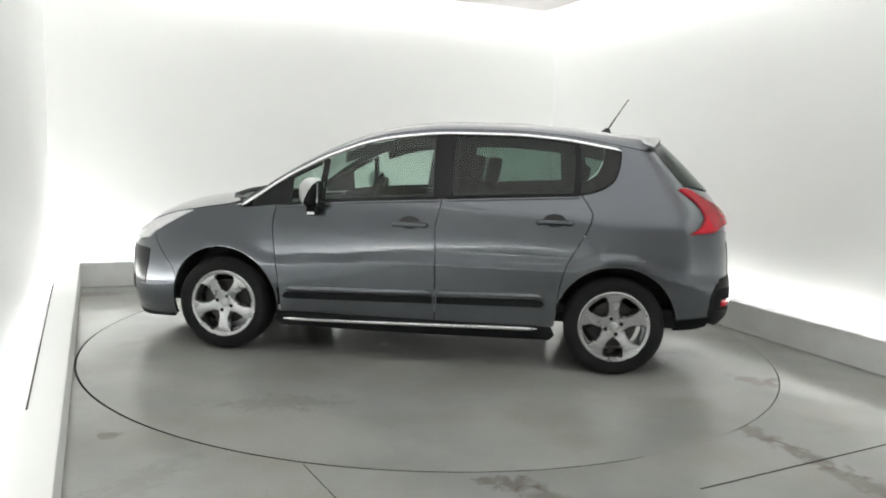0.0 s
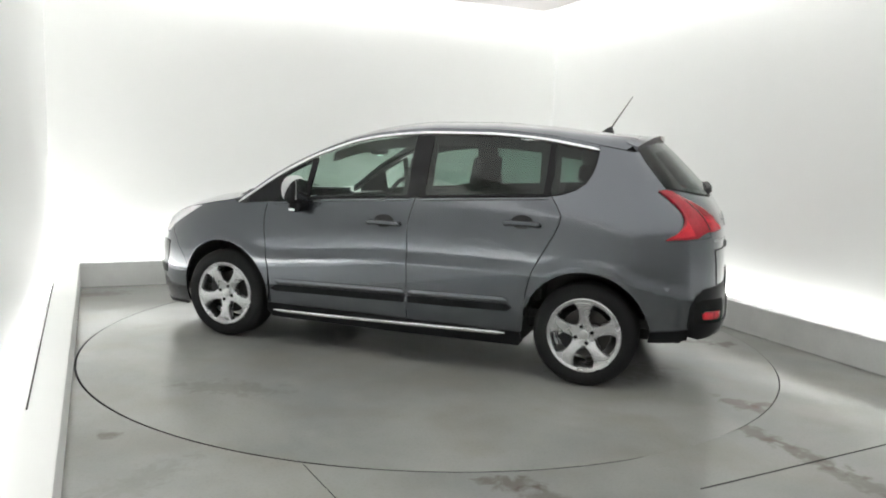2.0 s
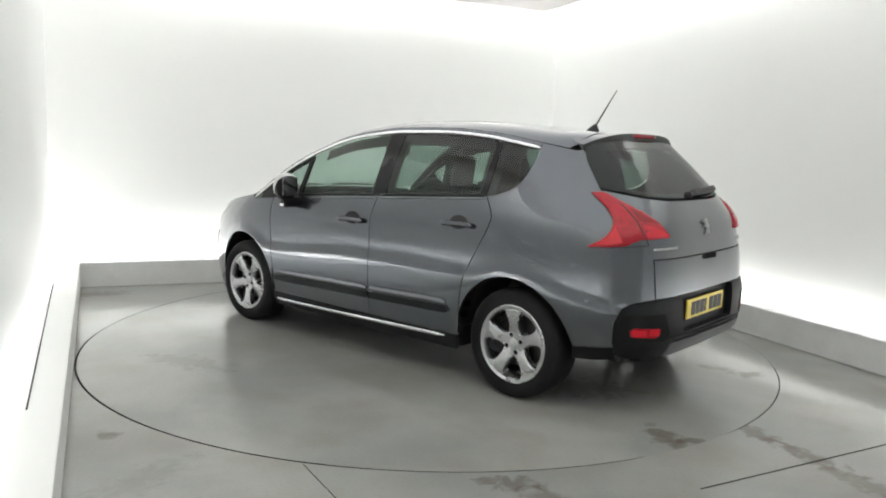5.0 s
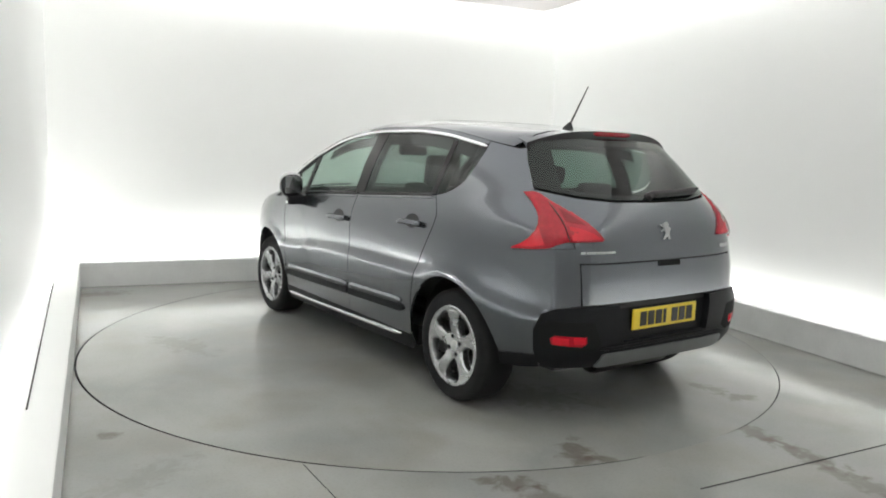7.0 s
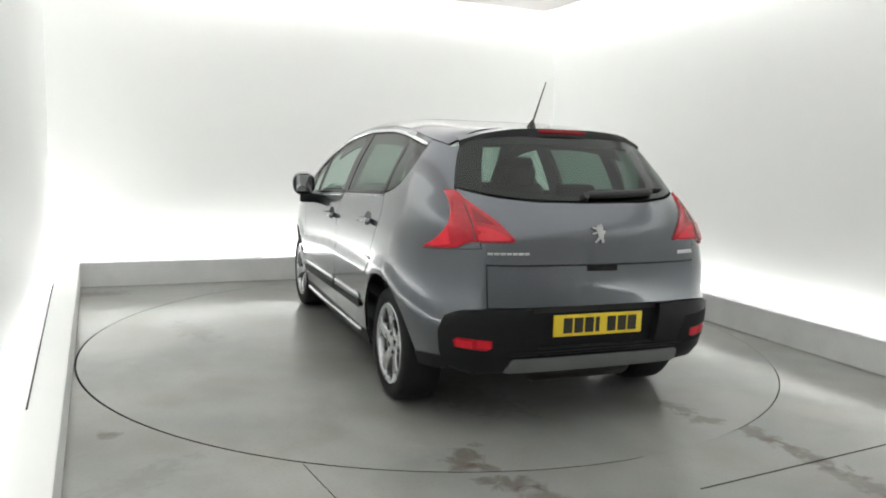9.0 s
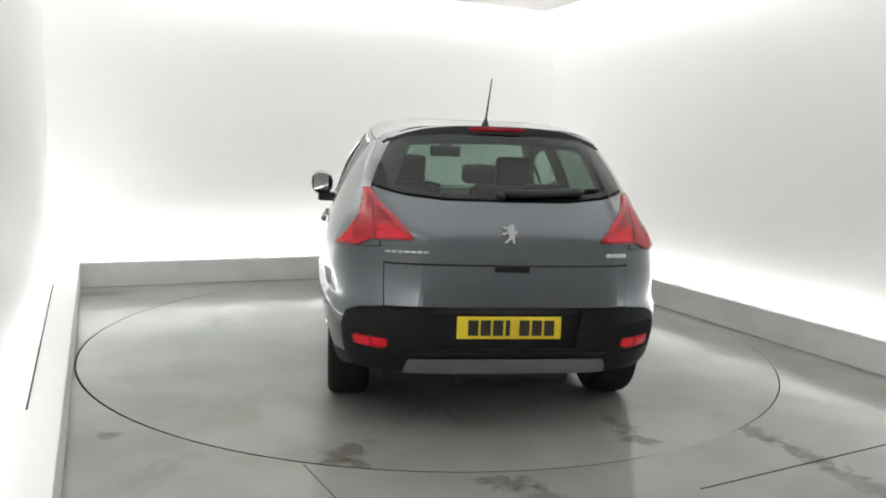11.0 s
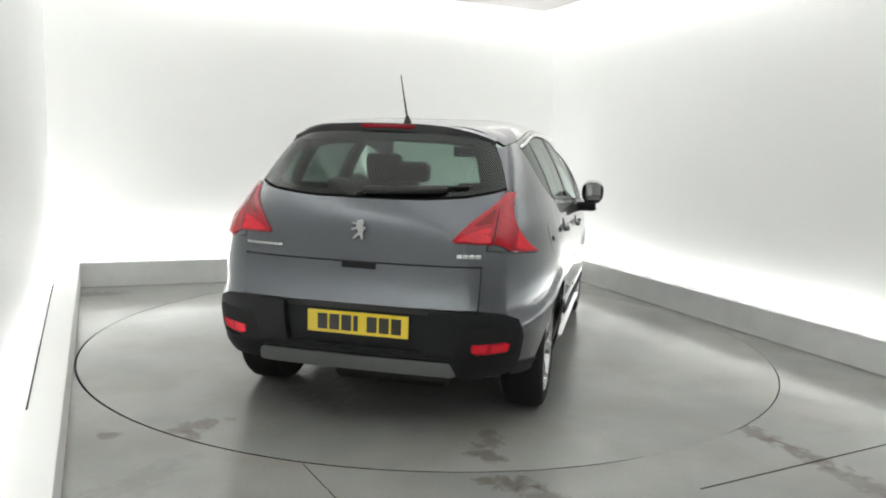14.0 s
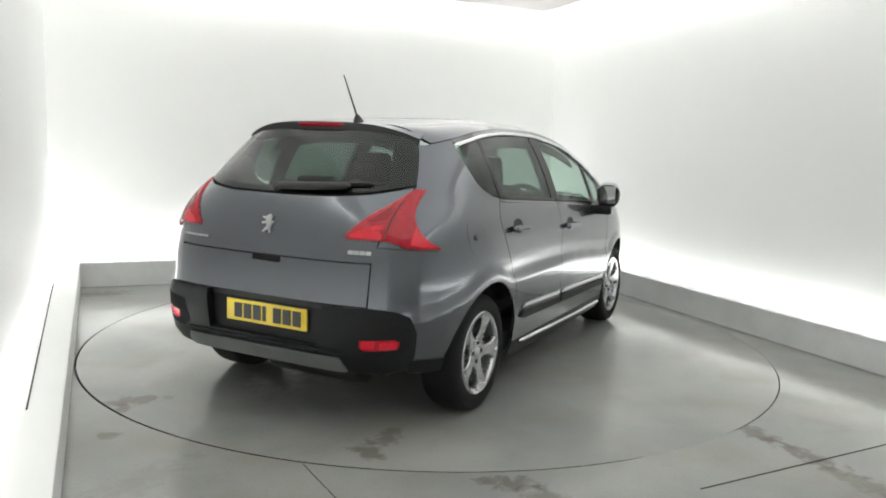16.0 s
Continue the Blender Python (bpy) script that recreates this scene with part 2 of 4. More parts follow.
def room():
    floor_bm = bmesh.new()
    # the floor has a round opening for the turntable
    ring, outer = [], []
    n = 256
    gap = curve((-180, 0.012), (-125, 0.011), (-100, 0.008), (-89, 0.006), (-87, 0.0006), (-73, 0.0006), (-70, 0.005), (-50, 0.007), (-38, 0.005), (-33, 0.0005), (110, 0.0005), (120, 0.005), (150, 0.006), (180, 0.012))
    for i in range(n):
        a = 2 * math.pi * i / n
        r = 2.4315 + gap(math.degrees(a) if a <= math.pi else math.degrees(a) - 360)
        ring.append(floor_bm.verts.new((r * math.cos(a), r * math.sin(a), 0)))
    x0, x1, y0, y1 = KL - 0.5, KR + 0.35, FRONT - 0.3, KB + 0.45
    for i in range(n):
        a = 2 * math.pi * i / n
        c, s = math.cos(a), math.sin(a)
        k = min(((x1 if c > 0 else x0) / c) if abs(c) > 1e-9 else 1e9, ((y1 if s > 0 else y0) / s) if abs(s) > 1e-9 else 1e9)
        outer.append(floor_bm.verts.new((k * c, k * s, 0)))
    for i in range(n):
        j = (i + 1) % n
        floor_bm.faces.new((ring[i], outer[i], outer[j], ring[j]))
        # the opening's wall is coloured black for the shade in the gap
        lo1, lo2 = floor_bm.verts.new((*ring[i].co.xy, -0.06)), floor_bm.verts.new((*ring[j].co.xy, -0.06))
        floor_bm.faces.new((ring[i], ring[j], lo2, lo1)).material_index = 1
    # corners left open by the fan
    for cx, cy in ((x0, y0), (x0, y1), (x1, y0), (x1, y1)):
        near = sorted((v for v in outer), key=lambda v: (v.co.x - cx) ** 2 + (v.co.y - cy) ** 2)
        a = next(v for v in near if abs(v.co.x - cx) < 1e-6)
        b = next(v for v in near if abs(v.co.y - cy) < 1e-6)
        if a is not b:
            floor_bm.faces.new((a, b, floor_bm.verts.new((cx, cy, 0))))
    bmesh.ops.recalc_face_normals(floor_bm, faces=floor_bm.faces[:])
    structure("floor", floor_bm, [M_FLOOR, M_GAP], "worn grey-green painted concrete floor round a turntable")
    # pit coloured near black, so the gap reads as shaded
    structure("turntable_pit", lathe([(0.001, -0.06), (2.46, -0.06)], 64, axis="Z"), M_GAP, "dark pit under the turntable disc")

    # joints of the floor slabs
    for (ax, ay), (bx, by), width in (((1.185, -2.536), (3.05, -1.60), 0.0036), ((-0.55, -2.40), (-0.02, -3.30), 0.0018)):
        a, b = Vector((ax, ay, 0)), Vector((bx, by, 0))
        d = (b - a).normalized()
        s = Vector((-d.y, d.x, 0)) * width
        bm = bmesh.new()
        low = [bm.verts.new(p) for p in (a - s, b - s, b + s, a + s)]
        f = bm.faces.new(low)
        r = bmesh.ops.extrude_face_region(bm, geom=[f])
        bmesh.ops.translate(bm, verts=[v for v in r["geom"] if isinstance(v, bmesh.types.BMVert)], vec=(0, 0, 0.0015))
        structure("floor_joint", bm, M_GAP, "thin dark joint between floor slabs", Matrix.Identity(4))

    h, t = KERB_H, KERB_T
    structure("kerb_back", box((KL, KB, -0.02), (KR, KB + t, h), 0.008), M_KERB, "low pale grey painted kerb along the back wall")
    structure("kerb_right", box((KR, FRONT, -0.02), (KR + t, KB + t, h), 0.008), M_KERB, "low pale grey painted kerb along the side wall")
    turn = Matrix.Translation((KL, KB, 0)) @ Matrix.Rotation(radians(1.2), 4, "Z") @ Matrix.Translation((-KL, -KB, 0))
    structure("kerb_left", box((KL - t - 0.05, FRONT, -0.02), (KL, KB + t, h), 0.008), M_WALL, "low white painted kerb with a light trough behind", ROOM @ turn)

    # grey strip along the foot of the kerbs
    for lo, hi, m in (((KL, KB - 0.014, 0.0), (KR, KB, 0.007), ROOM), ((KR - 0.014, FRONT, 0.0), (KR, KB - 0.014, 0.007), ROOM)):
        structure("kerb_foot_strip", box(lo, hi, 0.003), M_FOOT_STRIP, "thin dark grey strip along the foot of the kerb", m)

    a, b = Vector((-2.651, 1.466)), Vector((-2.555, -1.58))
    run = Matrix.Translation(((a.x + b.x) / 2, (a.y + b.y) / 2, h + 0.002)) @ Matrix.Rotation(math.atan2(b.x - a.x, a.y - b.y), 4, "Z")
    structure("kerb_channel", box((-0.003, -(a - b).length / 2, -0.003), (0.003, (a - b).length / 2, 0.003)), M_GAP, "thin dark slot along the top of the kerb", ROOM @ run)
    wl, wr, wb = KL - SIDE_SET, KR + SIDE_SET, KB + BACK_SET
    w = 0.15
    def bent(points, radius):
        """Plan line with its inner corners rounded."""
        out = [Vector(points[0])]
        for a, p, c in zip(points, points[1:], points[2:]):
            a, p, c = Vector(a), Vector(p), Vector(c)
            u, v = (a - p).normalized(), (c - p).normalized()
            centre = p + (u + v) * radius
            for i in range(9):
                k = math.pi / 2 * i / 8
                out.append(centre - v * radius * math.cos(k) - u * radius * math.sin(k))
        return out + [Vector(points[-1])]
    lf = turn @ Vector((wl, FRONT - 0.15, 0))
    lb = turn @ Vector((wl, wb, 0))
    line = bent([(wr, FRONT - 0.15), (wr, wb), (lb.x, wb), (lf.x, lf.y)], 0.004)
    bm = bmesh.new()
    rows = []
    for i, p in enumerate(line):
        d = (line[min(i + 1, len(line) - 1)] - line[max(i - 1, 0)]).normalized()
        n = Vector((d.y, -d.x)) * w
        rows.append([bm.verts.new((*q, z)) for q, z in ((p, -0.02), (p, TOP), (p + n, TOP), (p + n, -0.02))])
    for a, c in zip(rows, rows[1:]):
        for i in range(4):
            j = (i + 1) % 4
            bm.faces.new((a[i], a[j], c[j], c[i]))
    bm.faces.new(rows[0]), bm.faces.new(rows[-1])
    bmesh.ops.recalc_face_normals(bm, faces=bm.faces[:])
    structure("wall_back", smooth(bm, 40), M_WALL, "seamless plain white studio walls, washed by cove lights")
    structure("wall_front", box((wl - w, FRONT - 0.3, -0.02), (wr + w, FRONT - 0.15, TOP)), M_DOORWALL, "plain grey wall closing the bay")
    structure("ceiling", box((wl - w, FRONT - 0.3, TOP), (wr + w, wb + w, TOP + 0.12)), M_WALL, "white ceiling above the cove")
    structure("ceiling_panel", box((-PANEL_R, FRONT - 0.1, PANEL), (PANEL_R, PANEL_B, PANEL + 0.05), 0.006), M_CEIL, "lowered pale ceiling panel with a lit cove round it")

    # strips of light in the troughs and in the cove over the ceiling panel; the last one is an added fill, no seen lamp
    z, g = 0.17, 0.006
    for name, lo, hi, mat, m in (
            ("trough_light", (KL - t, KB + t + g, z), (KR + t, wb - g, z + 0.03), M_COVE, ROOM),
            ("trough_light", (KR + t + g, FRONT, z), (wr - g, KB + t, z + 0.03), M_COVE_SIDE, ROOM),
            ("trough_light", (wl + g, FRONT, z), (KL - t - 0.05 - g, KB + t, z + 0.03), M_COVE_LEFT, ROOM @ turn),
            ("cove_light", (-PANEL_R, PANEL_B - 0.22, PANEL + 0.08), (PANEL_R, PANEL_B - 0.02, PANEL + 0.1), M_COVE_TOP, ROOM),
            ("cove_light", (PANEL_R - 0.22, FRONT, PANEL + 0.08), (PANEL_R - 0.02, PANEL_B - 0.25, PANEL + 0.1), M_COVE_TOP, ROOM),
            ("cove_light", (0.02 - PANEL_R, FRONT, PANEL + 0.08), (0.22 - PANEL_R, PANEL_B - 0.25, PANEL + 0.1), M_COVE_TOP, ROOM),
            ("ceiling_fill", (-1.9, -6.0, PANEL - 0.012), (1.9, 1.9, PANEL - 0.004), M_PANEL, ROOM)):
        ob = part(name, box(lo, hi, 0.006), mat, None, "added unseen fill light under the lowered ceiling panel" if name == "ceiling_fill" else "white light strip hidden in a trough by the wall", m)
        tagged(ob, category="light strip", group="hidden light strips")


room()


# ---- the turntable ----
def turntable():
    bm = lathe([(0.001, 0.0), (1.2, 0.0), (2.4303, 0.0), (2.431, -0.0007)], 256, axis="Z")
    bm.normal_update()
    disc = tagged(part("turntable", bm, M_DISC, None, "flush round turntable disc of scuffed grey-green painted steel"), category="turntable")
    # added black band: the gap's shade as colour on the disc edge
    part("gap_shade_band", lathe([(2.431, -0.0007), (2.431, -0.055), (2.40, -0.055)], 256, axis="Z"), M_GAP, disc, "black band that puts shade into the gap round the disc")
    return disc


TABLE = turntable()


# ---- the car: x forward, y to its left, z up, origin on the floor amid the four wheels ----
CAR = tagged(new("car"), "dark grey metallic five-door crossover car with alloy wheels on a turntable", "car")
XC, SPAN = 0.6, 1.2
NF = 3.3
NR = curve((0.2, 5.2), (0.62, 5.3), (0.75, 5.1), (0.92, 4.8), (1.05, 4.5), (1.2, 3.9), (1.6, 3.8))
# half width against height; ends at the rear and the front on the centre line against height
WIDE = curve((0.15, 0.83), (0.22, 0.855), (0.30, 0.875), (0.45, 0.893), (0.58, 0.899), (0.70, 0.903), (0.80, 0.905), (0.92, 0.900),
             (1.02, 0.884), (1.08, 0.864), (1.19, 0.823), (1.30, 0.776), (1.453, 0.692), (1.52, 0.652), (1.62, 0.59))
REAR = curve((0.15, -1.88), (0.22, -1.95), (0.27, -1.99), (0.32, -2.035), (0.36, -2.062), (0.40, -2.085), (0.50, -2.086), (0.60, -2.080), (0.66, -2.070), (0.80, -2.064), (0.868, -2.056),
             (0.95, -2.045), (1.02, -2.030), (1.10, -1.990), (1.17, -1.943), (1.30, -1.822), (1.45, -1.668), (1.50, -1.61), (1.62, -1.47))
NOSE = curve((0.12, 2.16), (0.25, 2.215), (0.45, 2.23), (0.60, 2.215), (0.70, 2.19), (0.80, 2.13), (0.90, 2.02), (1.0, 1.86), (1.2, 1.6), (1.6, 1.4))
HUBX, HUBZ, ARCH, TYRE = 1.3065, 0.328, 0.385, 0.319
RAIL = curve((2.14, 0.70), (2.06, 0.765), (1.97, 0.82), (1.88, 0.862), (1.75, 0.908), (1.6, 0.942), (1.4, 0.978), (1.25, 1.003), (1.17, 1.028), (0.932, 1.188), (0.737, 1.304),
             (0.543, 1.396), (0.353, 1.467), (0.164, 1.508), (-0.21, 1.543), (-0.577, 1.546), (-0.939, 1.523), (-1.297, 1.468), (-1.5, 1.432), (-1.75, 1.385))
CROWN = curve((2.2, 0.03), (2.08, 0.07), (1.9, 0.085), (1.6, 0.08), (1.2, 0.07), (0.9, 0.05), (0.5, 0.05), (0.0, 0.055), (-0.6, 0.055), (-1.0, 0.066), (-1.3, 0.086), (-1.5, 0.108), (-1.8, 0.12))


def shell(s, z):
    """The body's side, run round the rear and the nose: s along it, z up."""
    w = WIDE(z)
    if abs(s) <= XC:
        x, y = s, w
    else:
        q = (abs(s) - XC) / SPAN
        n, a = (NR(z), -XC - REAR(z)) if s < 0 else (NF, NOSE(z) - XC)
        dx, dy = (q, 1) if q <= 1 else (1, 2 - q) if q <= 3 else (4 - q, -1)
        r = (abs(dx) ** n + abs(dy) ** n) ** (-1 / n)
        x, y = XC + a * dx * r, w * dy * r
        x = -x if s < 0 else x
    # the lower flank stands out below a ledge that runs along the doors and rises over the wheels
    if abs(y) > 0.3:
        ledge = 0.70 - 0.06 * min(1, max(0, x - 0.1) / 0.75) - 0.08 * min(1, max(0, -1.5 - x) / 0.35)
        for hx, r in ((HUBX, 0.428), (-HUBX, 0.445)):
            d2 = r * r - (x - hx) ** 2
            if d2 > 0:
                ledge = max(ledge, HUBZ + math.sqrt(d2))
        k = min(1.0, max(0.0, (ledge + 0.022 - z) / 0.024))
        k = k * k * (3 - 2 * k) * (1.0 if x < 1.0 else max(0.35, 1 - (x - 1.0) * 1.2))
        y += math.copysign(0.017 * k * min(1.0, (abs(y) - 0.3) / 0.3), y)
        # fuller over the wheels, drawn in low behind the rear ones
        full = 0.022 * math.exp(-((x + 1.38) / 0.36) ** 2) + 0.012 * math.exp(-((x - 1.3) / 0.4) ** 2)
        y += math.copysign(full * math.exp(-((z - 0.72) / 0.24) ** 2), y)
        if x < -1.4:
            y -= math.copysign(0.035 * min(1.0, max(0.0, (0.58 - z) / 0.26)) ** 1.4 * min(1.0, (-1.4 - x) / 0.28) * min(1.0, (abs(y) - 0.3) / 0.3), y)
    return Vector((x, y, z))


def at(v):
    """A corner given on the side (x, z), the rear ('R', y, z) or the nose ('F', y, z), as (s, z)."""
    if len(v) == 2:
        x, z = v
        if abs(x) <= XC:
            return Vector((x, z, 0))
        n, a = (NR(z), -XC - REAR(z)) if x < 0 else (NF, NOSE(z) - XC)
        k = min((abs(x) - XC) / a, 0.9999)
        ratio = k / (1 - k ** n) ** (1 / n)
        q = ratio if ratio < 1 else 2 - 1 / ratio
        return Vector((math.copysign(XC + q * SPAN, x), z, 0))
    side, y, z = v
    n = NR(z) if side == "R" else NF
    k = min(abs(y) / WIDE(z), 0.9999)
    ratio = k / (1 - k ** n) ** (1 / n)
    q = 1 / ratio if ratio > 1 else 2 - ratio
    if y < 0:
        q = 4 - q
    return Vector(((-1 if side == "R" else 1) * (XC + q * SPAN), z, 0))


EDGE = {}


def rim_width(x):
    """Half width where the side meets the roof or the bonnet."""
    k = round(x, 4)
    if k not in EDGE:
        EDGE[k] = shell(at((x, RAIL(x))).x, RAIL(x)).y
    return EDGE[k]


def cap(x, v):
    """The top of the body: bonnet, windscreen, roof. v runs from -1 to 1 across."""
    return Vector((x, v * rim_width(x), RAIL(x) + CROWN(x) * (1 - abs(v) ** (2.6 + 4.4 * min(1, max(0, 0.95 - x))))))


def on(surface, a, b, off=0.0):
    e = 0.004
    p = surface(a, b)
    n = (surface(a + e, b) - surface(a - e, b)).cross(surface(a, b + e) - surface(a, b - e))
    n = n.normalized() if n.length > 1e-12 else Vector((0, 0, 1))
    if surface is shell:
        n = -n
    return p + n * off


def inset(poly, d):
    """The outline drawn in by d."""
    if not d:
        return poly
    area = sum(p.x * q.y - q.x * p.y for p, q in zip(poly, poly[1:] + poly[:1]))
    out = []
    for i, p in enumerate(poly):
        a, b = poly[i - 1], poly[(i + 1) % len(poly)]
        u, w = (p - a).normalized(), (b - p).normalized()
        n1, n2 = Vector((-u.y, u.x, 0)), Vector((-w.y, w.x, 0))
        m = n1 + n2
        m = m / max(0.3, m.dot(n1)) if m.length > 1e-6 else n1
        out.append(p + m * (d if area > 0 else -d))
    return out


def skin(poly, surface=shell, off=0.0, thick=0.016, step=0.05, gap=0.0028, flip=1, crown=0.0):
    """A curved panel of some thickness cut out of a surface along an outline."""
    pts = inset([Vector((*p, 0)) if len(p) == 2 and surface is cap else at(p) for p in poly], gap)
    bm = bmesh.new()
    bm.faces.new([bm.verts.new(p) for p in pts])
    lo = [min(p[i] for p in pts) for i in (0, 1)]
    hi = [max(p[i] for p in pts) for i in (0, 1)]
    for i in (0, 1):
        k = max(1, int((hi[i] - lo[i]) / step))
        for j in range(1, k):
            no = Vector((1, 0, 0)) if i == 0 else Vector((0, 1, 0))
            bmesh.ops.bisect_plane(bm, geom=bm.verts[:] + bm.edges[:] + bm.faces[:], dist=1e-5, plane_co=no * (lo[i] + (hi[i] - lo[i]) * j / k), plane_no=no)
    bm.faces.ensure_lookup_table()
    tops = bm.faces[:]
    rims = [e for e in bm.edges if len(e.link_faces) == 1]
    twin = {}
    verts = bm.verts[:]
    for v in verts:
        a, b = v.co.x, v.co.y
        edge = any(len(e.link_faces) == 1 for e in v.link_edges)
        outer = on(surface, a, b, off + (0 if edge else crown))
        inner = on(surface, a, b, off - thick)
        twin[v] = (outer, inner)
    low = {v: bm.verts.new(twin[v][1]) for v in verts}
    for f in tops:
        g = bm.faces.new([low[v] for v in reversed(f.verts)])
        g.material_index = 1
    for e in rims:
        a, b = e.verts
        try:
            bm.faces.new((a, b, low[b], low[a]))
        except ValueError:
            pass
        e.smooth = False
    for v in verts:
        v.co = twin[v][0]
    if flip < 0:
        for v in bm.verts:
            v.co.y = -v.co.y
    bmesh.ops.recalc_face_normals(bm, faces=bm.faces[:])
    for f in bm.faces:
        f.smooth = True
    for v in low.values():
        for e in v.link_edges:
            if len({f.material_index for f in e.link_faces}) > 1:
                e.smooth = False
    return bm


def strip(points, width, height, flip=1, bm=None, taper=True):
    """A rounded bead laid along points, each a place and an outward normal."""
    bm = bm or bmesh.new()
    rows = []
    for i, (p, n) in enumerate(points):
        a, b = points[max(0, i - 1)][0], points[min(len(points) - 1, i + 1)][0]
        d = (b - a).normalized()
        side = n.cross(d).normalized()
        k = 0.35 if taper and i in (0, len(points) - 1) else 1.0
        rows.append([bm.verts.new(p + side * (width / 2 * c * k) + n * (height * h * k)) for c, h in
                     ((-1, -0.5), (-0.95, 0.45), (-0.55, 0.95), (0.55, 0.95), (0.95, 0.45), (1, -0.5))])
    for a, b in zip(rows, rows[1:]):
        for i in range(6):
            j = (i + 1) % 6
            bm.faces.new((a[i], a[j], b[j], b[i]))
    for r in (rows[0], rows[-1]):
        bm.faces.new(r)
    if flip < 0:
        for v in bm.verts:
            v.co.y = -v.co.y
    bmesh.ops.recalc_face_normals(bm, faces=bm.faces[:])
    return smooth(bm, 50)


def along(pairs, n=24, surface=shell, off=0.0):
    """Places and normals along a line of corners on the body."""
    pts = [Vector((*p, 0)) if surface is cap else at(p) for p in pairs]
    f = [curve(*[(i, p[k]) for i, p in enumerate(pts)]) for k in (0, 1)]
    out = []
    for i in range(n + 1):
        t = i / n * (len(pts) - 1)
        a, b = f[0](t), f[1](t)
        p = on(surface, a, b, off)
        out.append((p, (on(surface, a, b, off + 0.01) - p).normalized()))
    return out


def arc(cx, a0, a1, r=ARCH, n=16, cz=HUBZ):
    return [(cx + r * math.cos(radians(a0 + (a1 - a0) * i / n)), cz + r * math.sin(radians(a0 + (a1 - a0) * i / n))) for i in range(n + 1)]


CHROME_LINE = [(1.172, 0.992), (0.932, 1.156), (0.737, 1.273), (0.543, 1.366), (0.353, 1.437), (0.164, 1.478), (-0.21, 1.514), (-0.577, 1.517),
               (-0.939, 1.494), (-1.118, 1.468), (-1.305, 1.436)]
CHROME_Z = curve(*CHROME_LINE)
BELT = curve((1.17, 0.985), (0.9, 1.012), (0.51, 1.052), (-0.236, 1.10), (-1.06, 1.15))


def rail_run(x0, x1, dz, f=None, n=8):
    f = f or CHROME_Z
    return [(x0 + (x1 - x0) * i / n, f(x0 + (x1 - x0) * i / n) + dz) for i in range(n + 1)]


PAINTED, TRIM = [M_PAINT, M_DARK], [M_DARK, M_DARK]


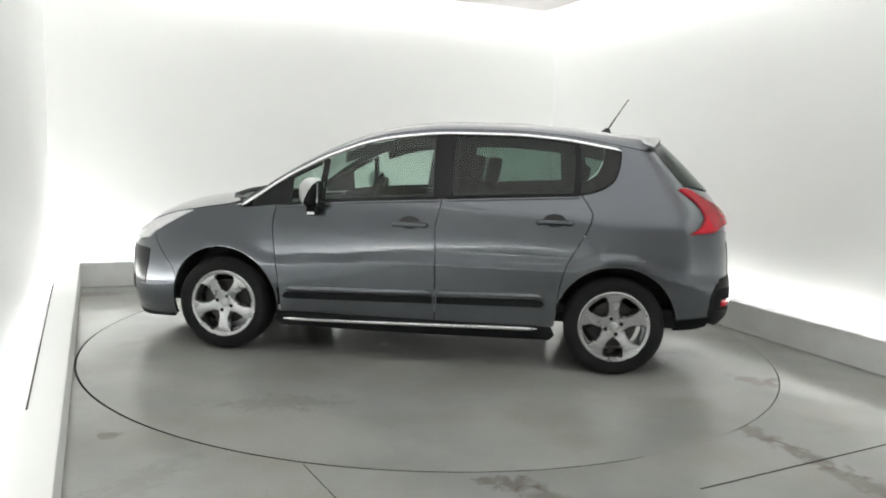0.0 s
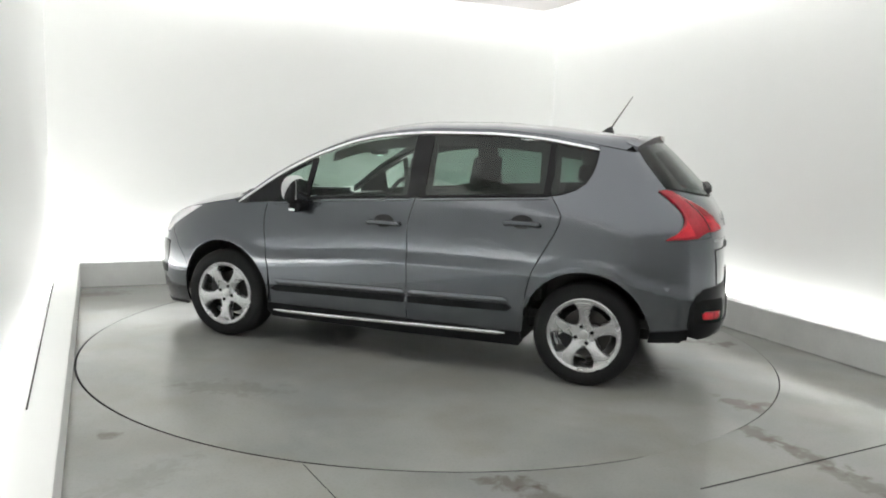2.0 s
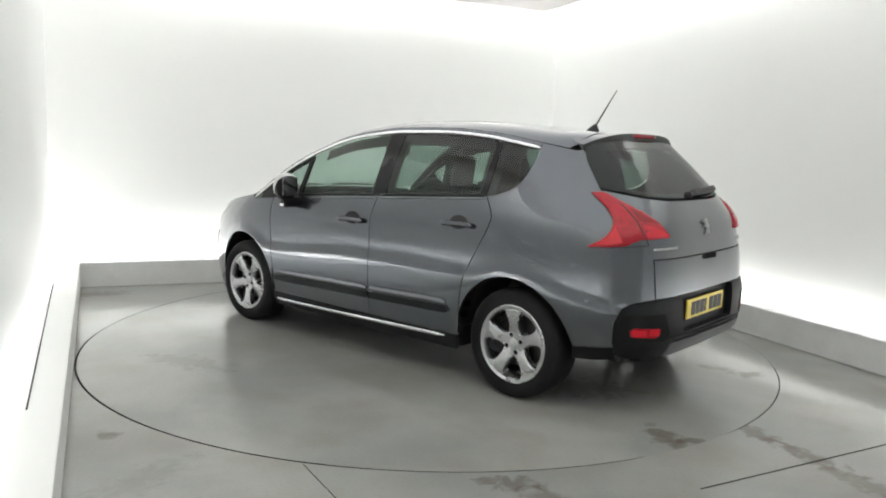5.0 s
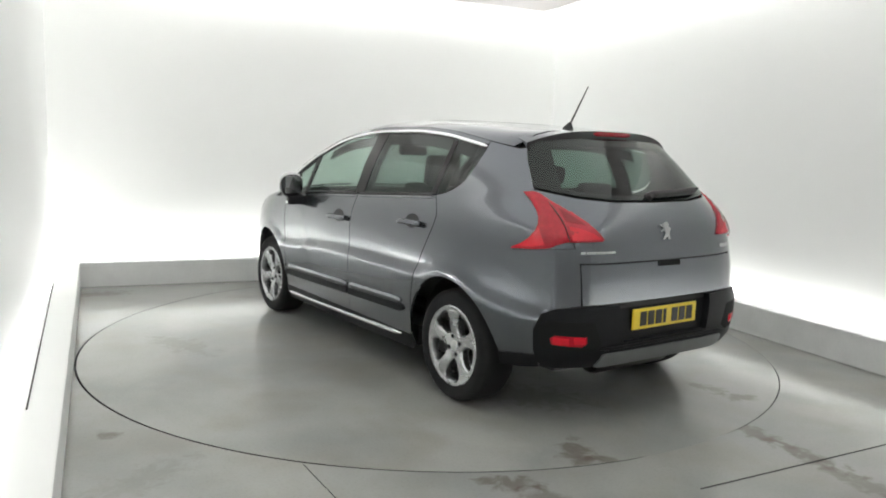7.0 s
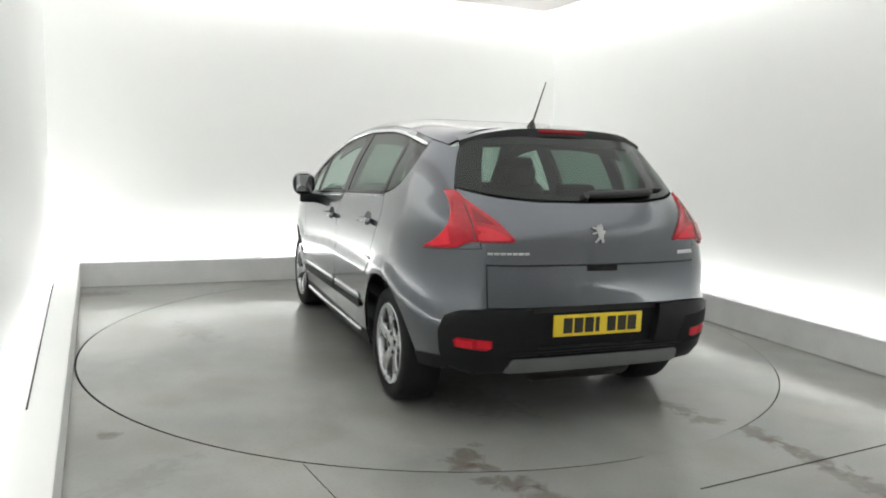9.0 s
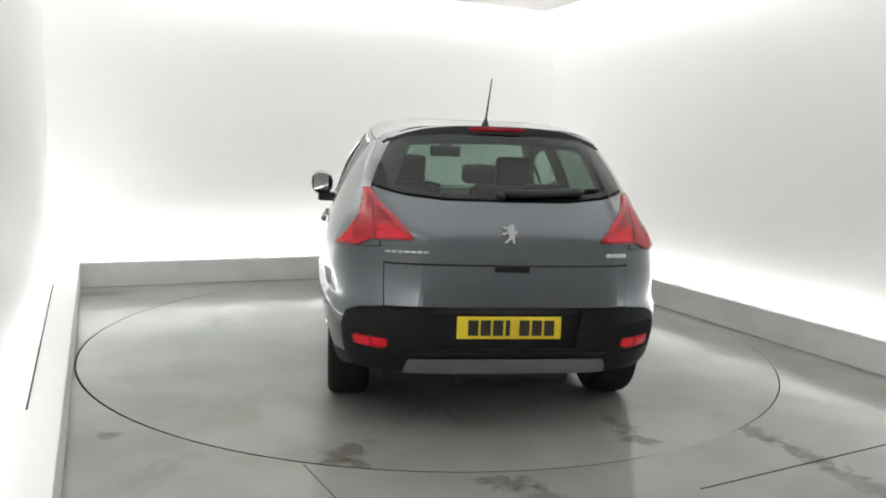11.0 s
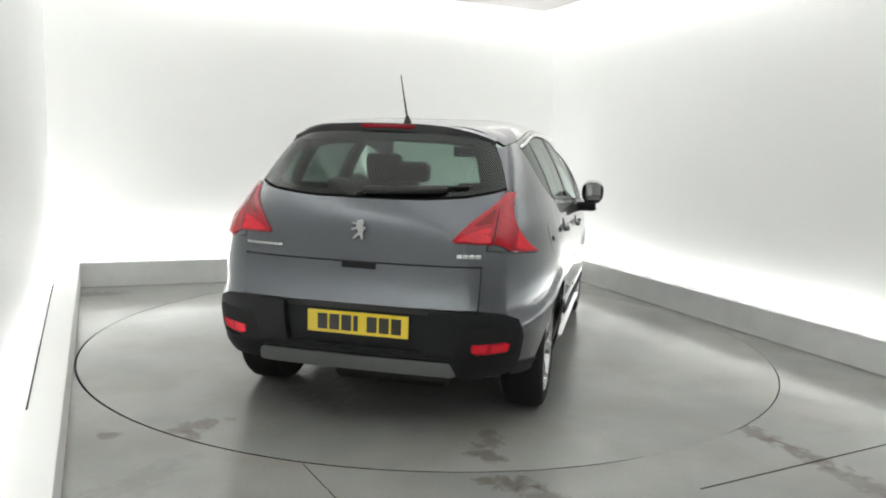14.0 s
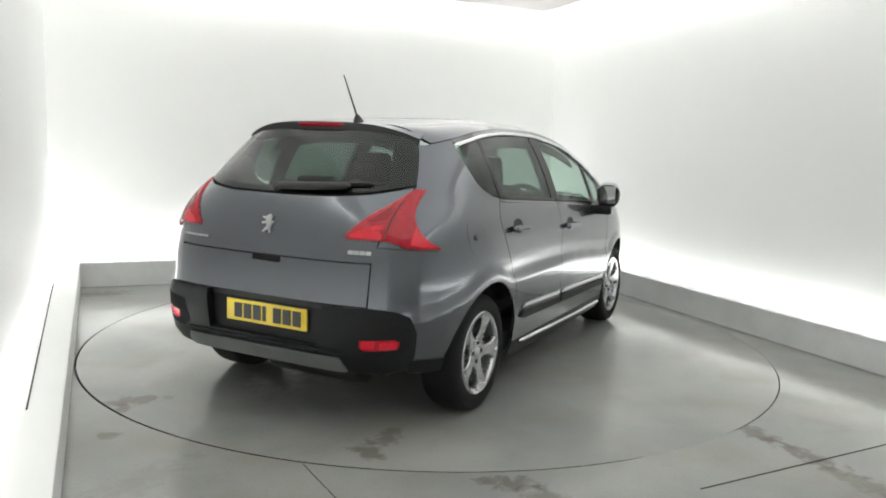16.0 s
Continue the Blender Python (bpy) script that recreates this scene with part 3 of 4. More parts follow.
def side_panels(k):
    """One flank of the car: k is 1 for its left, -1 for its right."""
    fender = [(0.926, 1.008), *[(x, BELT(x)) for x in (1.05, 1.17)], *[(x, RAIL(x)) for x in (1.22, 1.3, 1.4, 1.5)], (1.54, 0.94), (1.66, 0.88), (1.80, 0.805), (1.86, 0.78),
              (1.79, 0.66), (1.70, 0.56), *arc(HUBX, 22, 180, n=18)[0:], (0.915, 0.30), (0.905, 0.52), (0.937, 0.758)]
    part("fender", skin(fender, flip=k, step=0.025), PAINTED, CAR)

    front_seam = [(0.895, 0.30), (0.905, 0.52), (0.937, 0.758), (0.926, 1.008)]
    mid_seam = [(-0.175, 1.095), (-0.138, 0.92), (-0.148, 0.6), (-0.15, 0.30)]
    door = part("front_door", skin(front_seam + [(x, BELT(x)) for x in (0.7, 0.5, 0.25, 0.0)] + mid_seam + [(0.4, 0.30)], flip=k, step=0.025), PAINTED, CAR)
    rear = [(-0.15, 0.30), (-0.148, 0.6), (-0.138, 0.92), (-0.175, 1.095)] + [(x, BELT(x)) for x in (-0.4, -0.7, -1.06)] + \
        [(-1.10, 1.095), (-1.134, 1.037), (-1.125, 0.98), (-1.105, 0.929), (-1.04, 0.81), (-0.985, 0.705), (-0.96, 0.62)] + [(-0.945, 0.55), (-0.936, 0.48), (-0.925, 0.30), (-0.5, 0.30)]
    back_door = part("rear_door", skin(rear, flip=k, step=0.025), PAINTED, CAR)

    quarter = [(-1.06, BELT(-1.06)), (-1.13, 1.165), (-1.20, 1.193), (-1.26, 1.24), (-1.288, 1.30), (-1.302, 1.37), (-1.305, 1.425), (-1.30, 1.468), (-1.42, 1.447), (-1.5, 1.432),
               ("R", 0.565, 1.44), ("R", 0.60, 1.38), ("R", 0.635, 1.30), ("R", 0.663, 1.225), ("R", 0.660, 1.15), ("R", 0.652, 1.09), ("R", 0.632, 0.99), ("R", 0.622, 0.944), (-1.76, 0.923), (-1.79, 0.70), (-1.74, 0.50), (-1.70, 0.40),
               *arc(-HUBX, 172, 8, ARCH, 20), (-0.936, 0.48), (-0.945, 0.55), (-0.96, 0.62), (-0.985, 0.705), (-1.04, 0.81), (-1.105, 0.929), (-1.125, 0.98), (-1.134, 1.037), (-1.10, 1.095)]
    part("rear_wing", skin(quarter, flip=k, step=0.025), PAINTED, CAR)
    corner = [(-1.76, 0.92), ("R", 0.622, 0.941), ("R", 0.617, 0.935), ("R", 0.608, 0.86), ("R", 0.605, 0.662), ("R", 0.71, 0.652), ("R", 0.765, 0.622), ("R", 0.788, 0.54), ("R", 0.785, 0.46),
              ("R", 0.782, 0.402), (-1.80, 0.39), (-1.695, 0.376), (-1.70, 0.40), (-1.74, 0.50), (-1.79, 0.70)]
    part("bumper_corner", skin(corner, flip=k, off=0.0, gap=-0.0022, step=0.025), PAINTED, CAR)
    valance = [(-1.69, 0.380), (-1.80, 0.393), ("R", 0.775, 0.405), ("R", 0.755, 0.337), (-1.80, 0.318), (-1.68, 0.312)]
    part("bumper_valance", skin(valance, flip=k, off=0.006, thick=0.02, gap=0.0), [M_PLASTIC, M_DARK], CAR, "black plastic edge under the bumper corner")

    # rail over the doors, black window surround, glass
    above = rail_run(1.17, -1.30, 0.012, n=22) + [(-1.30, 1.468)] + rail_run(-1.29, 1.16, 0.0, RAIL, n=22)
    part("roof_rail", skin(above, flip=k, gap=0.0), PAINTED, CAR)
    lift = 0.012
    tri = [(0.83, BELT(0.83) + lift), (0.655, BELT(0.655) + lift), (0.635, 1.30), *rail_run(0.65, 0.83, -0.03, n=4)]
    part("corner_window", skin(tri, flip=k, thick=0.004, off=-0.006, gap=0.0), [M_CLEAR, M_INNER], CAR, "small clear pane ahead of the door")
    bar = [(0.655, BELT(0.655) + lift), (0.61, BELT(0.61) + lift), (0.595, 1.315), *rail_run(0.60, 0.65, -0.012, n=2), (0.635, 1.30)]
    part("window_bar", skin(bar, flip=k, gap=0.0, off=-0.003), [M_GLOSS_BLACK, M_DARK], CAR)
    tri = [(1.10, 0.998), (0.86, 1.018), (0.83, BELT(0.83) + lift), *rail_run(0.83, 0.65, -0.03, n=4), *rail_run(0.65, 1.08, -0.012, n=6)]
    part("pillar_trim", skin(tri, flip=k, gap=0.0, off=-0.003), [M_GLOSS_BLACK, M_DARK], CAR, "gloss black corner trim behind the windscreen pillar")
    pillar = [(-0.115, BELT(-0.115) + lift), *rail_run(-0.10, -0.225, -0.012, n=3), (-0.235, BELT(-0.235) + lift)]
    part("door_pillar", skin(pillar, flip=k, gap=0.0, off=-0.003), [M_GLOSS_BLACK, M_DARK], CAR)
    pillar = [(-1.005, BELT(-1.005) + lift), *rail_run(-1.0, -1.04, -0.012, n=2), (-1.05, BELT(-1.05) + lift)]
    part("door_pillar", skin(pillar, flip=k, gap=0.0, off=-0.002), [M_GLOSS_BLACK, M_DARK], CAR)

    pane = [(0.61, BELT(0.61) + lift), (0.595, 1.315)] + rail_run(0.57, -0.10, -0.014, n=8) + [(-0.115, BELT(-0.115) + lift), (0.25, BELT(0.25) + lift)]
    part("door_window", skin(pane, flip=k, thick=0.004, off=-0.006, gap=0.0), [M_CLEAR, M_INNER], door, "clear green-tinted door glass")
    pane = [(-0.235, BELT(-0.235) + lift)] + rail_run(-0.225, -1.0, -0.014, n=8) + [(-1.005, BELT(-1.005) + lift), (-0.6, BELT(-0.6) + lift)]
    part("door_window", skin(pane, flip=k, thick=0.004, off=-0.006, gap=0.0), [M_PRIVACY, M_INNER], back_door, "dark privacy glass")
    pane = [(-1.05, BELT(-1.05) + lift)] + rail_run(-1.04, -1.30, -0.014, n=4) + [(-1.30, 1.37), (-1.284, 1.30), (-1.255, 1.245), (-1.195, 1.20), (-1.125, 1.172)]
    part("quarter_window", skin(pane, flip=k, thick=0.004, off=-0.004, gap=0.0), [M_PRIVACY, M_INNER], CAR, "dark rounded quarter window")
    part("window_trim", strip(along(CHROME_LINE, 60, off=0.002), 0.022, 0.009, k), M_CHROME, CAR, "bright chrome strip over the side windows")
    for owner, x0, x1 in ((door, 0.90, -0.165), (back_door, -0.185, -1.06)):
        part("window_seal", strip(along([(x0 + (x1 - x0) * i / 6, BELT(x0 + (x1 - x0) * i / 6) + 0.004) for i in range(7)], 24, off=0.0), 0.022, 0.007, k), M_GLOSS_BLACK, owner)

        part("belt_edge", strip(along([(x0 + (x1 - x0) * i / 6, BELT(x0 + (x1 - x0) * i / 6) - 0.014) for i in range(7)], 24, off=0.0), 0.018, 0.006, k), M_PAINT, owner)

    # dark linings inside the pillars, the door tops and the roof edge
    lining = [[(-0.06, BELT(-0.06)), *rail_run(-0.09, -0.25, -0.02, n=3), (-0.27, BELT(-0.27))],
              [(-0.97, BELT(-0.97)), *rail_run(-0.94, -1.07, -0.02, n=3), (-1.09, 1.18)],
              [(0.75, BELT(0.75) - 0.03), (0.75, BELT(0.75) + 0.035), (-0.2, BELT(-0.2) + 0.045), (-1.0, BELT(-1.0) + 0.05), (-1.0, BELT(-1.0) - 0.03), (-0.2, BELT(-0.2) - 0.03)],
              rail_run(0.5, -1.2, -0.065, n=12) + rail_run(-1.2, 0.5, 0.0, n=12)]
    for poly in lining:
        part("lining", skin(poly, flip=k, off=-0.035, thick=0.01, gap=0.0), TRIM, CAR)

    # black rub strips, sill and its bright strip
    for owner, x0, x1 in ((door, 0.845, -0.135), (back_door, -0.165, -0.835)):
        zz = lambda x: 0.418 + 0.036 * (0.84 - x) / 1.67
        xs = [x0 + (x1 - x0) * i / 5 for i in range(6)]
        head = 0.035 if x0 > 0.5 else 0.0
        tail = 0.025 if x1 < -0.5 else 0.0
        band = [(x0 + head, zz(x0) - 0.012)] + [(x, zz(x) + 0.020) for x in (x0, *xs[1:])] + [(x1 - tail, zz(x1) - 0.004)] + [(x, zz(x) - 0.024) for x in reversed(xs)]
        part("rub_strip", skin(band, flip=k, off=0.014, thick=0.022, gap=0.0, crown=0.002, step=0.04), [M_PLASTIC, M_DARK], owner, "black plastic rub strip")
        bead = along([(x, zz(x) + 0.040) for x in xs], 24, off=0.003)
        part("door_moulding", strip(bead, 0.044, 0.009, k), M_PAINT, owner)
    sill = [(0.925, 0.297), (0.4, 0.297), (-0.3, 0.297), (-0.905, 0.297), (-0.93, 0.24), (-0.9, 0.205), (0.0, 0.19), (0.9, 0.195), (0.935, 0.24)]
    part("sill", skin(sill, flip=k, off=-0.004, gap=0.0), [M_PLASTIC, M_DARK], CAR)
    part("sill_strip", strip(along([(0.875, 0.250), (0.3, 0.258), (-0.3, 0.272), (-0.82, 0.284)], 30, off=0.004), 0.025, 0.015, k), M_CHROME, CAR, "bright strip along the sill")

    # door handles: a flat dark patch painted for the scoop's shade, and a painted grip
    for owner, hx, hz in ((door, 0.03, 0.922), (back_door, -0.898, 0.974)):
        scoop = [(hx + 0.072 * math.cos(t * math.pi / 8), hz + 0.012 + 0.042 * math.sin(t * math.pi / 8)) for t in range(16)]
        part("handle_shade", skin(scoop, flip=k, off=0.0015, thick=0.004, gap=0.0, step=0.03), [M_DARK, M_DARK], owner, "flat dark patch for the shade in the handle recess")
        line = along([(hx + 0.115, hz - 0.004), (hx + 0.05, hz + 0.001), (hx - 0.05, hz + 0.001), (hx - 0.12, hz - 0.004)], 14, off=0.022)
        part("door_handle", strip(line, 0.034, 0.02, k), M_PAINT, owner)


side_panels(1)
side_panels(-1)


def fuel_flap():
    flap = [(-1.44 + 0.085 * math.copysign(abs(math.cos(t * math.pi / 12)) ** 0.6, math.cos(t * math.pi / 12)), 0.965 + 0.08 * math.copysign(abs(math.sin(t * math.pi / 12)) ** 0.6, math.sin(t * math.pi / 12))) for t in range(24)]
    ob = part("fuel_flap", skin(flap, flip=-1, off=0.0012, thick=0.006, gap=0.0), PAINTED, CAR)
    lock = [(-1.46 + 0.014 * math.cos(t * math.pi / 6), 0.965 + 0.014 * math.sin(t * math.pi / 6)) for t in range(12)]
    part("lock", skin(lock, flip=-1, off=0.005, thick=0.004, gap=0.0, step=0.01), TRIM, ob)


fuel_flap()


def top_panels():
    wind = [(0.40, v) for v in (0.0, 0.4, 0.72)] + [(0.43, 0.87), (0.7, 0.925), (1.0, 0.945), (1.14, 0.95)] + [(1.25, 0.80), (1.35, 0.5), (1.40, 0.2), (1.41, 0.0)]
    wind = wind + [(x, -v) for x, v in reversed(wind[1:-1])]
    part("windscreen", skin(wind, cap, thick=0.005, gap=0.0, off=0.001), [M_CLEAR, M_INNER], CAR, "clear green-tinted windscreen")
    for k in (1, -1):
        post = [(0.43, 0.87), (0.7, 0.925), (1.0, 0.945), (1.14, 0.95), (1.18, 1.0), (1.0, 1.0), (0.7, 1.0), (0.43, 1.0)]
        part("windscreen_pillar", skin([(x, k * v) for x, v in post], cap, gap=0.0), PAINTED, CAR)
    # bonnet, and the dark scuttle with the wipers between bonnet and windscreen
    hood = [(1.185, 0.975), (1.262, 0.80), (1.30, 0.79), (1.40, 0.5), (1.45, 0.2), (1.46, 0.0)]
    edge = [(2.10, 0.25), (2.07, 0.6), (2.00, 0.88), (1.93, 0.985), (1.75, 0.992), (1.55, 0.992), (1.4, 0.985)]
    hood = edge + hood + [(x, -v) for x, v in reversed(hood[:-1])] + [(x, -v) for x, v in reversed(edge)]
    part("bonnet", skin(hood, cap), PAINTED, CAR)
    cowl = [(1.295, 0.79), (1.40, 0.5), (1.45, 0.2), (1.46, 0.0)]
    cowl = cowl + [(x, -v) for x, v in reversed(cowl[:-1])] + [(1.255, -0.79), (1.35, -0.5), (1.40, -0.2), (1.40, 0.2), (1.35, 0.5), (1.255, 0.79)]
    part("scuttle", skin(cowl, cap, gap=0.0, off=-0.006), TRIM, CAR)
    for y0, y1 in ((0.66, 0.10), (-0.05, -0.60)):
        line = along([(1.32 if abs(y0) > 0.3 else 1.38, y0), (1.34, (y0 + y1) / 2), (1.32, y1)], 10, cap, 0.006)
        part("windscreen_wiper", strip(line, 0.018, 0.011), M_DARK, CAR)
    roof = [(0.40, v) for v in (0.0, 0.4, 0.72)] + [(0.43, 0.87), (0.43, 0.995)] + [(x, 0.995) for x in (0.1, -0.3, -0.8, -1.2, -1.46)] + [(-1.50, 0.93), (-1.51, 0.6), (-1.52, 0.0)]
    roof = roof + [(x, -v) for x, v in reversed(roof[1:-1])]
    part("roof", skin(roof, cap, gap=0.0, step=0.032), PAINTED, CAR)
    sky = [(0.34, 0.0), (0.34, 0.55), (0.30, 0.66), (0.1, 0.68), (-0.6, 0.68), (-0.72, 0.6), (-0.74, 0.0)]
    sky = sky + [(x, -v) for x, v in reversed(sky[1:-1])]
    part("glass_roof", skin(sky, cap, gap=0.0, off=0.001, thick=0.004), [M_GLOSS_BLACK, M_DARK], CAR, "dark glass roof panel")
    # aerial
    bm = bmesh.new()
    base = Vector((-1.25, 0, cap(-1.25, 0).z - 0.004))
    bmesh.ops.create_cone(bm, cap_ends=True, segments=14, radius1=0.058, radius2=0.012, depth=0.05, matrix=Matrix.Translation(base + Vector((0.0, 0, 0.02))) @ Matrix.Shear("XY", 4, (-0.5, 0)) @ Matrix.Diagonal((1, 0.42, 1, 1)))
    foot = part("aerial", smooth(bm, 50), M_DARK, CAR, "black roof aerial with a leaning whip")
    bm = bmesh.new()
    tip = Vector((-1.40, 0, 1.808))
    a = base + Vector((-0.014, 0, 0.035))
    d = tip - a
    rot = d.to_track_quat("Z", "Y").to_matrix().to_4x4()
    bmesh.ops.create_cone(bm, cap_ends=True, segments=8, radius1=0.006, radius2=0.0028, depth=d.length, matrix=Matrix.Translation((a + tip) / 2) @ rot)
    part("whip", smooth(bm, 50), M_DARK, foot)


top_panels()


def mirrored(pts):
    """An outline on the rear from its left half, listed from the top centre round to the bottom centre."""
    return [("R", y, z) for y, z in pts] + [("R", -y, z) for y, z in reversed(pts) if abs(y) > 1e-6]


def rear_end():
    gate = part("tailgate", skin(mirrored([(0.0, 1.165), (0.3, 1.168), (0.5, 1.185), (0.66, 1.222), (0.655, 1.10), (0.625, 0.98), (0.61, 0.869), (0.3, 0.866), (0.0, 0.864)]), step=0.05), PAINTED, CAR)
    lower = part("lower_tailgate", skin(mirrored([(0.0, 0.862), (0.3, 0.864), (0.604, 0.867), (0.604, 0.76), (0.60, 0.660), (0.0, 0.657)]), off=0.004), PAINTED, CAR)
    pane = part("rear_window", skin(mirrored([(0.0, 1.500), (0.3, 1.492), (0.54, 1.468), (0.60, 1.38), (0.635, 1.30), (0.66, 1.232), (0.5, 1.195), (0.3, 1.178), (0.0, 1.174)]), thick=0.005, off=0.002, gap=0.0),
                [M_PRIVACY, M_INNER], gate, "dark tinted rear window")
    for k in (1, -1):
        edge = [("R", 0.54, 1.462), ("R", 0.60, 1.38), ("R", 0.635, 1.30), ("R", 0.66, 1.232), ("R", 0.57, 1.212), ("R", 0.545, 1.26), ("R", 0.51, 1.36), ("R", 0.46, 1.462)]
        part("window_frame", skin(edge, off=-0.006, gap=0.0, flip=k), TRIM, gate)
    edge = mirrored([(0.0, 1.498), (0.3, 1.490), (0.53, 1.466), (0.53, 1.44), (0.3, 1.458), (0.0, 1.465)])
    part("window_frame", skin(edge, off=-0.006, gap=0.0), TRIM, gate)
    edge = mirrored([(0.0, 1.20), (0.3, 1.205), (0.5, 1.225), (0.62, 1.25), (0.64, 1.235), (0.5, 1.197), (0.3, 1.180), (0.0, 1.176)])
    part("window_frame", skin(edge, off=-0.006, gap=0.0), TRIM, gate)
    # spoiler over the window with the high brake light in its lip
    def lip(a, b):
        # a across, b from the roof out to the lip
        start = cap(-1.45, min(1, abs(a) * 0.91))
        end = Vector((-1.612 + 0.09 * abs(a) ** 3, 0, 1.542 - 0.078 * abs(a) ** 3.2))
        return Vector((-1.45 + (end.x + 1.45) * b, a * 0.565, start.z - 0.002 + (end.z - start.z + 0.002) * b))
    bm = bmesh.new()
    grid = [[(bm.verts.new(lip(-1 + 2 * i / 24, j / 6)), bm.verts.new(lip(-1 + 2 * i / 24, j / 6) - Vector((0, 0, (0.006 + 0.046 * (j / 6) ** 3) * (1 - 0.25 * abs(-1 + 2 * i / 24) ** 8))))) for j in range(7)] for i in range(25)]
    for i in range(24):
        for j in range(6):
            for s in (0, 1):
                bm.faces.new([grid[i][j][s], grid[i + 1][j][s], grid[i + 1][j + 1][s], grid[i][j + 1][s]]).material_index = s
        bm.faces.new([grid[i][6][0], grid[i + 1][6][0], grid[i + 1][6][1], grid[i][6][1]]).material_index = 1
        bm.faces.new([grid[i][0][0], grid[i + 1][0][0], grid[i + 1][0][1], grid[i][0][1]])
    for i in (0, 24):
        for j in range(6):
            bm.faces.new([grid[i][j][0], grid[i][j + 1][0], grid[i][j + 1][1], grid[i][j][1]])
    bmesh.ops.recalc_face_normals(bm, faces=bm.faces[:])
    part("spoiler", smooth(bm, 50), [M_PAINT, M_DARK], gate, "grey roof spoiler with a black lip")
    rows = [(lip(-0.27 + 0.54 * i / 10, 1.0) - Vector((-0.001, 0, 0.016)), Vector((-1, 0, 0.1)).normalized()) for i in range(11)]
    part("brake_light", strip(rows, 0.026, 0.008), M_RED_DEEP, gate, "red high-level brake light")

    # added black sheet behind the panels, so the seams look shaded
    part("seam_backing", skin(mirrored([(0.0, 0.99), (0.70, 0.99), (0.72, 0.63), (0.0, 0.63)]), off=-0.03, thick=0.01, gap=0.0), TRIM, gate, "black sheet behind the tailgate that keeps its seams dark")

    # tail lights
    for k in (1, -1):
        lamp = [(-1.672, 1.204), ("R", 0.672, 1.209), ("R", 0.655, 1.200), ("R", 0.640, 1.170), ("R", 0.606, 1.132), ("R", 0.568, 1.098), ("R", 0.532, 1.065), ("R", 0.494, 1.025), ("R", 0.463, 0.988),
                ("R", 0.475, 0.977), ("R", 0.56, 0.975), ("R", 0.66, 0.973), ("R", 0.700, 0.958), ("R", 0.725, 0.942), (-1.853, 0.933), (-1.791, 0.931), (-1.745, 0.927), (-1.752, 0.938),
                (-1.790, 0.958), (-1.818, 0.985), (-1.834, 1.02), (-1.834, 1.05), (-1.816, 1.085), (-1.786, 1.118), (-1.738, 1.158)]
        light = part("tail_light", skin(lamp, flip=k, off=0.011, thick=0.03, gap=0.0, crown=0.006, step=0.03), [M_RED_MID, M_RED_DEEP], CAR, "bright red wraparound tail light")
        for lens, mat in (([("R", 0.632, 1.045), ("R", 0.58, 1.035), ("R", 0.52, 1.012), ("R", 0.486, 0.990), ("R", 0.50, 0.984), ("R", 0.56, 0.982), ("R", 0.632, 0.980)], M_RED),
                          ([("R", 0.632, 1.130), ("R", 0.60, 1.098), ("R", 0.55, 1.052), ("R", 0.59, 1.058), ("R", 0.632, 1.065)], M_RED_DEEP),
                          ([("R", 0.740, 1.040), ("R", 0.740, 0.955), (-1.85, 0.943), (-1.80, 0.941), (-1.768, 0.938), (-1.802, 0.960), (-1.828, 0.988), (-1.843, 1.02), (-1.842, 1.045)], M_RED)):
            part("lens", skin(lens, flip=k, off=0.0190, thick=0.006, gap=0.0, step=0.04), [mat, M_RED_DEEP], light)
        part("lens_joint", strip(along([("R", 0.65, 1.160), ("R", 0.648, 1.06), ("R", 0.645, 0.976)], 12, off=0.017), 0.005, 0.003, k), M_DARK, light)

    # badge: a plain chrome shape; lettering as bars
    bm = bmesh.new()
    # a stout upright body, a knob above it and four short limbs
    for (ay, az), (by, bz), w0, w1 in (((0.004, 0.024), (0.014, -0.022), 0.017, 0.011), ((0.003, 0.042), (0.010, 0.022), 0.013, 0.016), ((0.0, 0.022), (-0.034, 0.030), 0.006, 0.004),
                                       ((0.0, 0.008), (-0.034, -0.002), 0.006, 0.004), ((0.008, -0.018), (-0.022, -0.046), 0.007, 0.004), ((0.014, -0.016), (0.022, -0.048), 0.008, 0.004),
                                       ((0.020, -0.010), (0.034, 0.012), 0.004, 0.005)):
        d = Vector((by - ay, bz - az)).normalized()
        face = bm.faces.new([bm.verts.new((0.004, -y, z)) for y, z in ((ay - d.y * w0, az + d.x * w0), (ay + d.y * w0, az - d.x * w0), (by + d.y * w1, bz - d.x * w1), (by - d.y * w1, bz + d.x * w1))])
        r = bmesh.ops.extrude_face_region(bm, geom=[face])
        bmesh.ops.translate(bm, verts=[v for v in r["geom"] if isinstance(v, bmesh.types.BMVert)], vec=(-0.009, 0, 0))
    bmesh.ops.recalc_face_normals(bm, faces=bm.faces[:])
    p = on(shell, at(("R", 0, 1.018)).x, 1.018, 0.006)
    part("badge", bm, M_SILVER, gate, "small plain chrome badge", Matrix.Translation(p) @ Matrix.Rotation(radians(14), 4, "Y"))
    for y0, step_y, count, h, z in ((0.598, 0.0300, 7, 0.012, 0.922), (-0.490, 0.0285, 4, 0.019, 0.916)):
        for i in range(count):
            y = y0 - i * step_y
            line = along([("R", y, z), ("R", y - 0.012, z), ("R", y - 0.024, z)], 4, off=0.003)
            part("lettering_bar", strip(line, h, 0.004, taper=False), M_SILVER, gate, "plain silver bar in place of a letter" if i == 0 else "")
    line = along([("R", 0.070, 0.848), ("R", -0.015, 0.847), ("R", -0.098, 0.846)], 8, off=0.006)
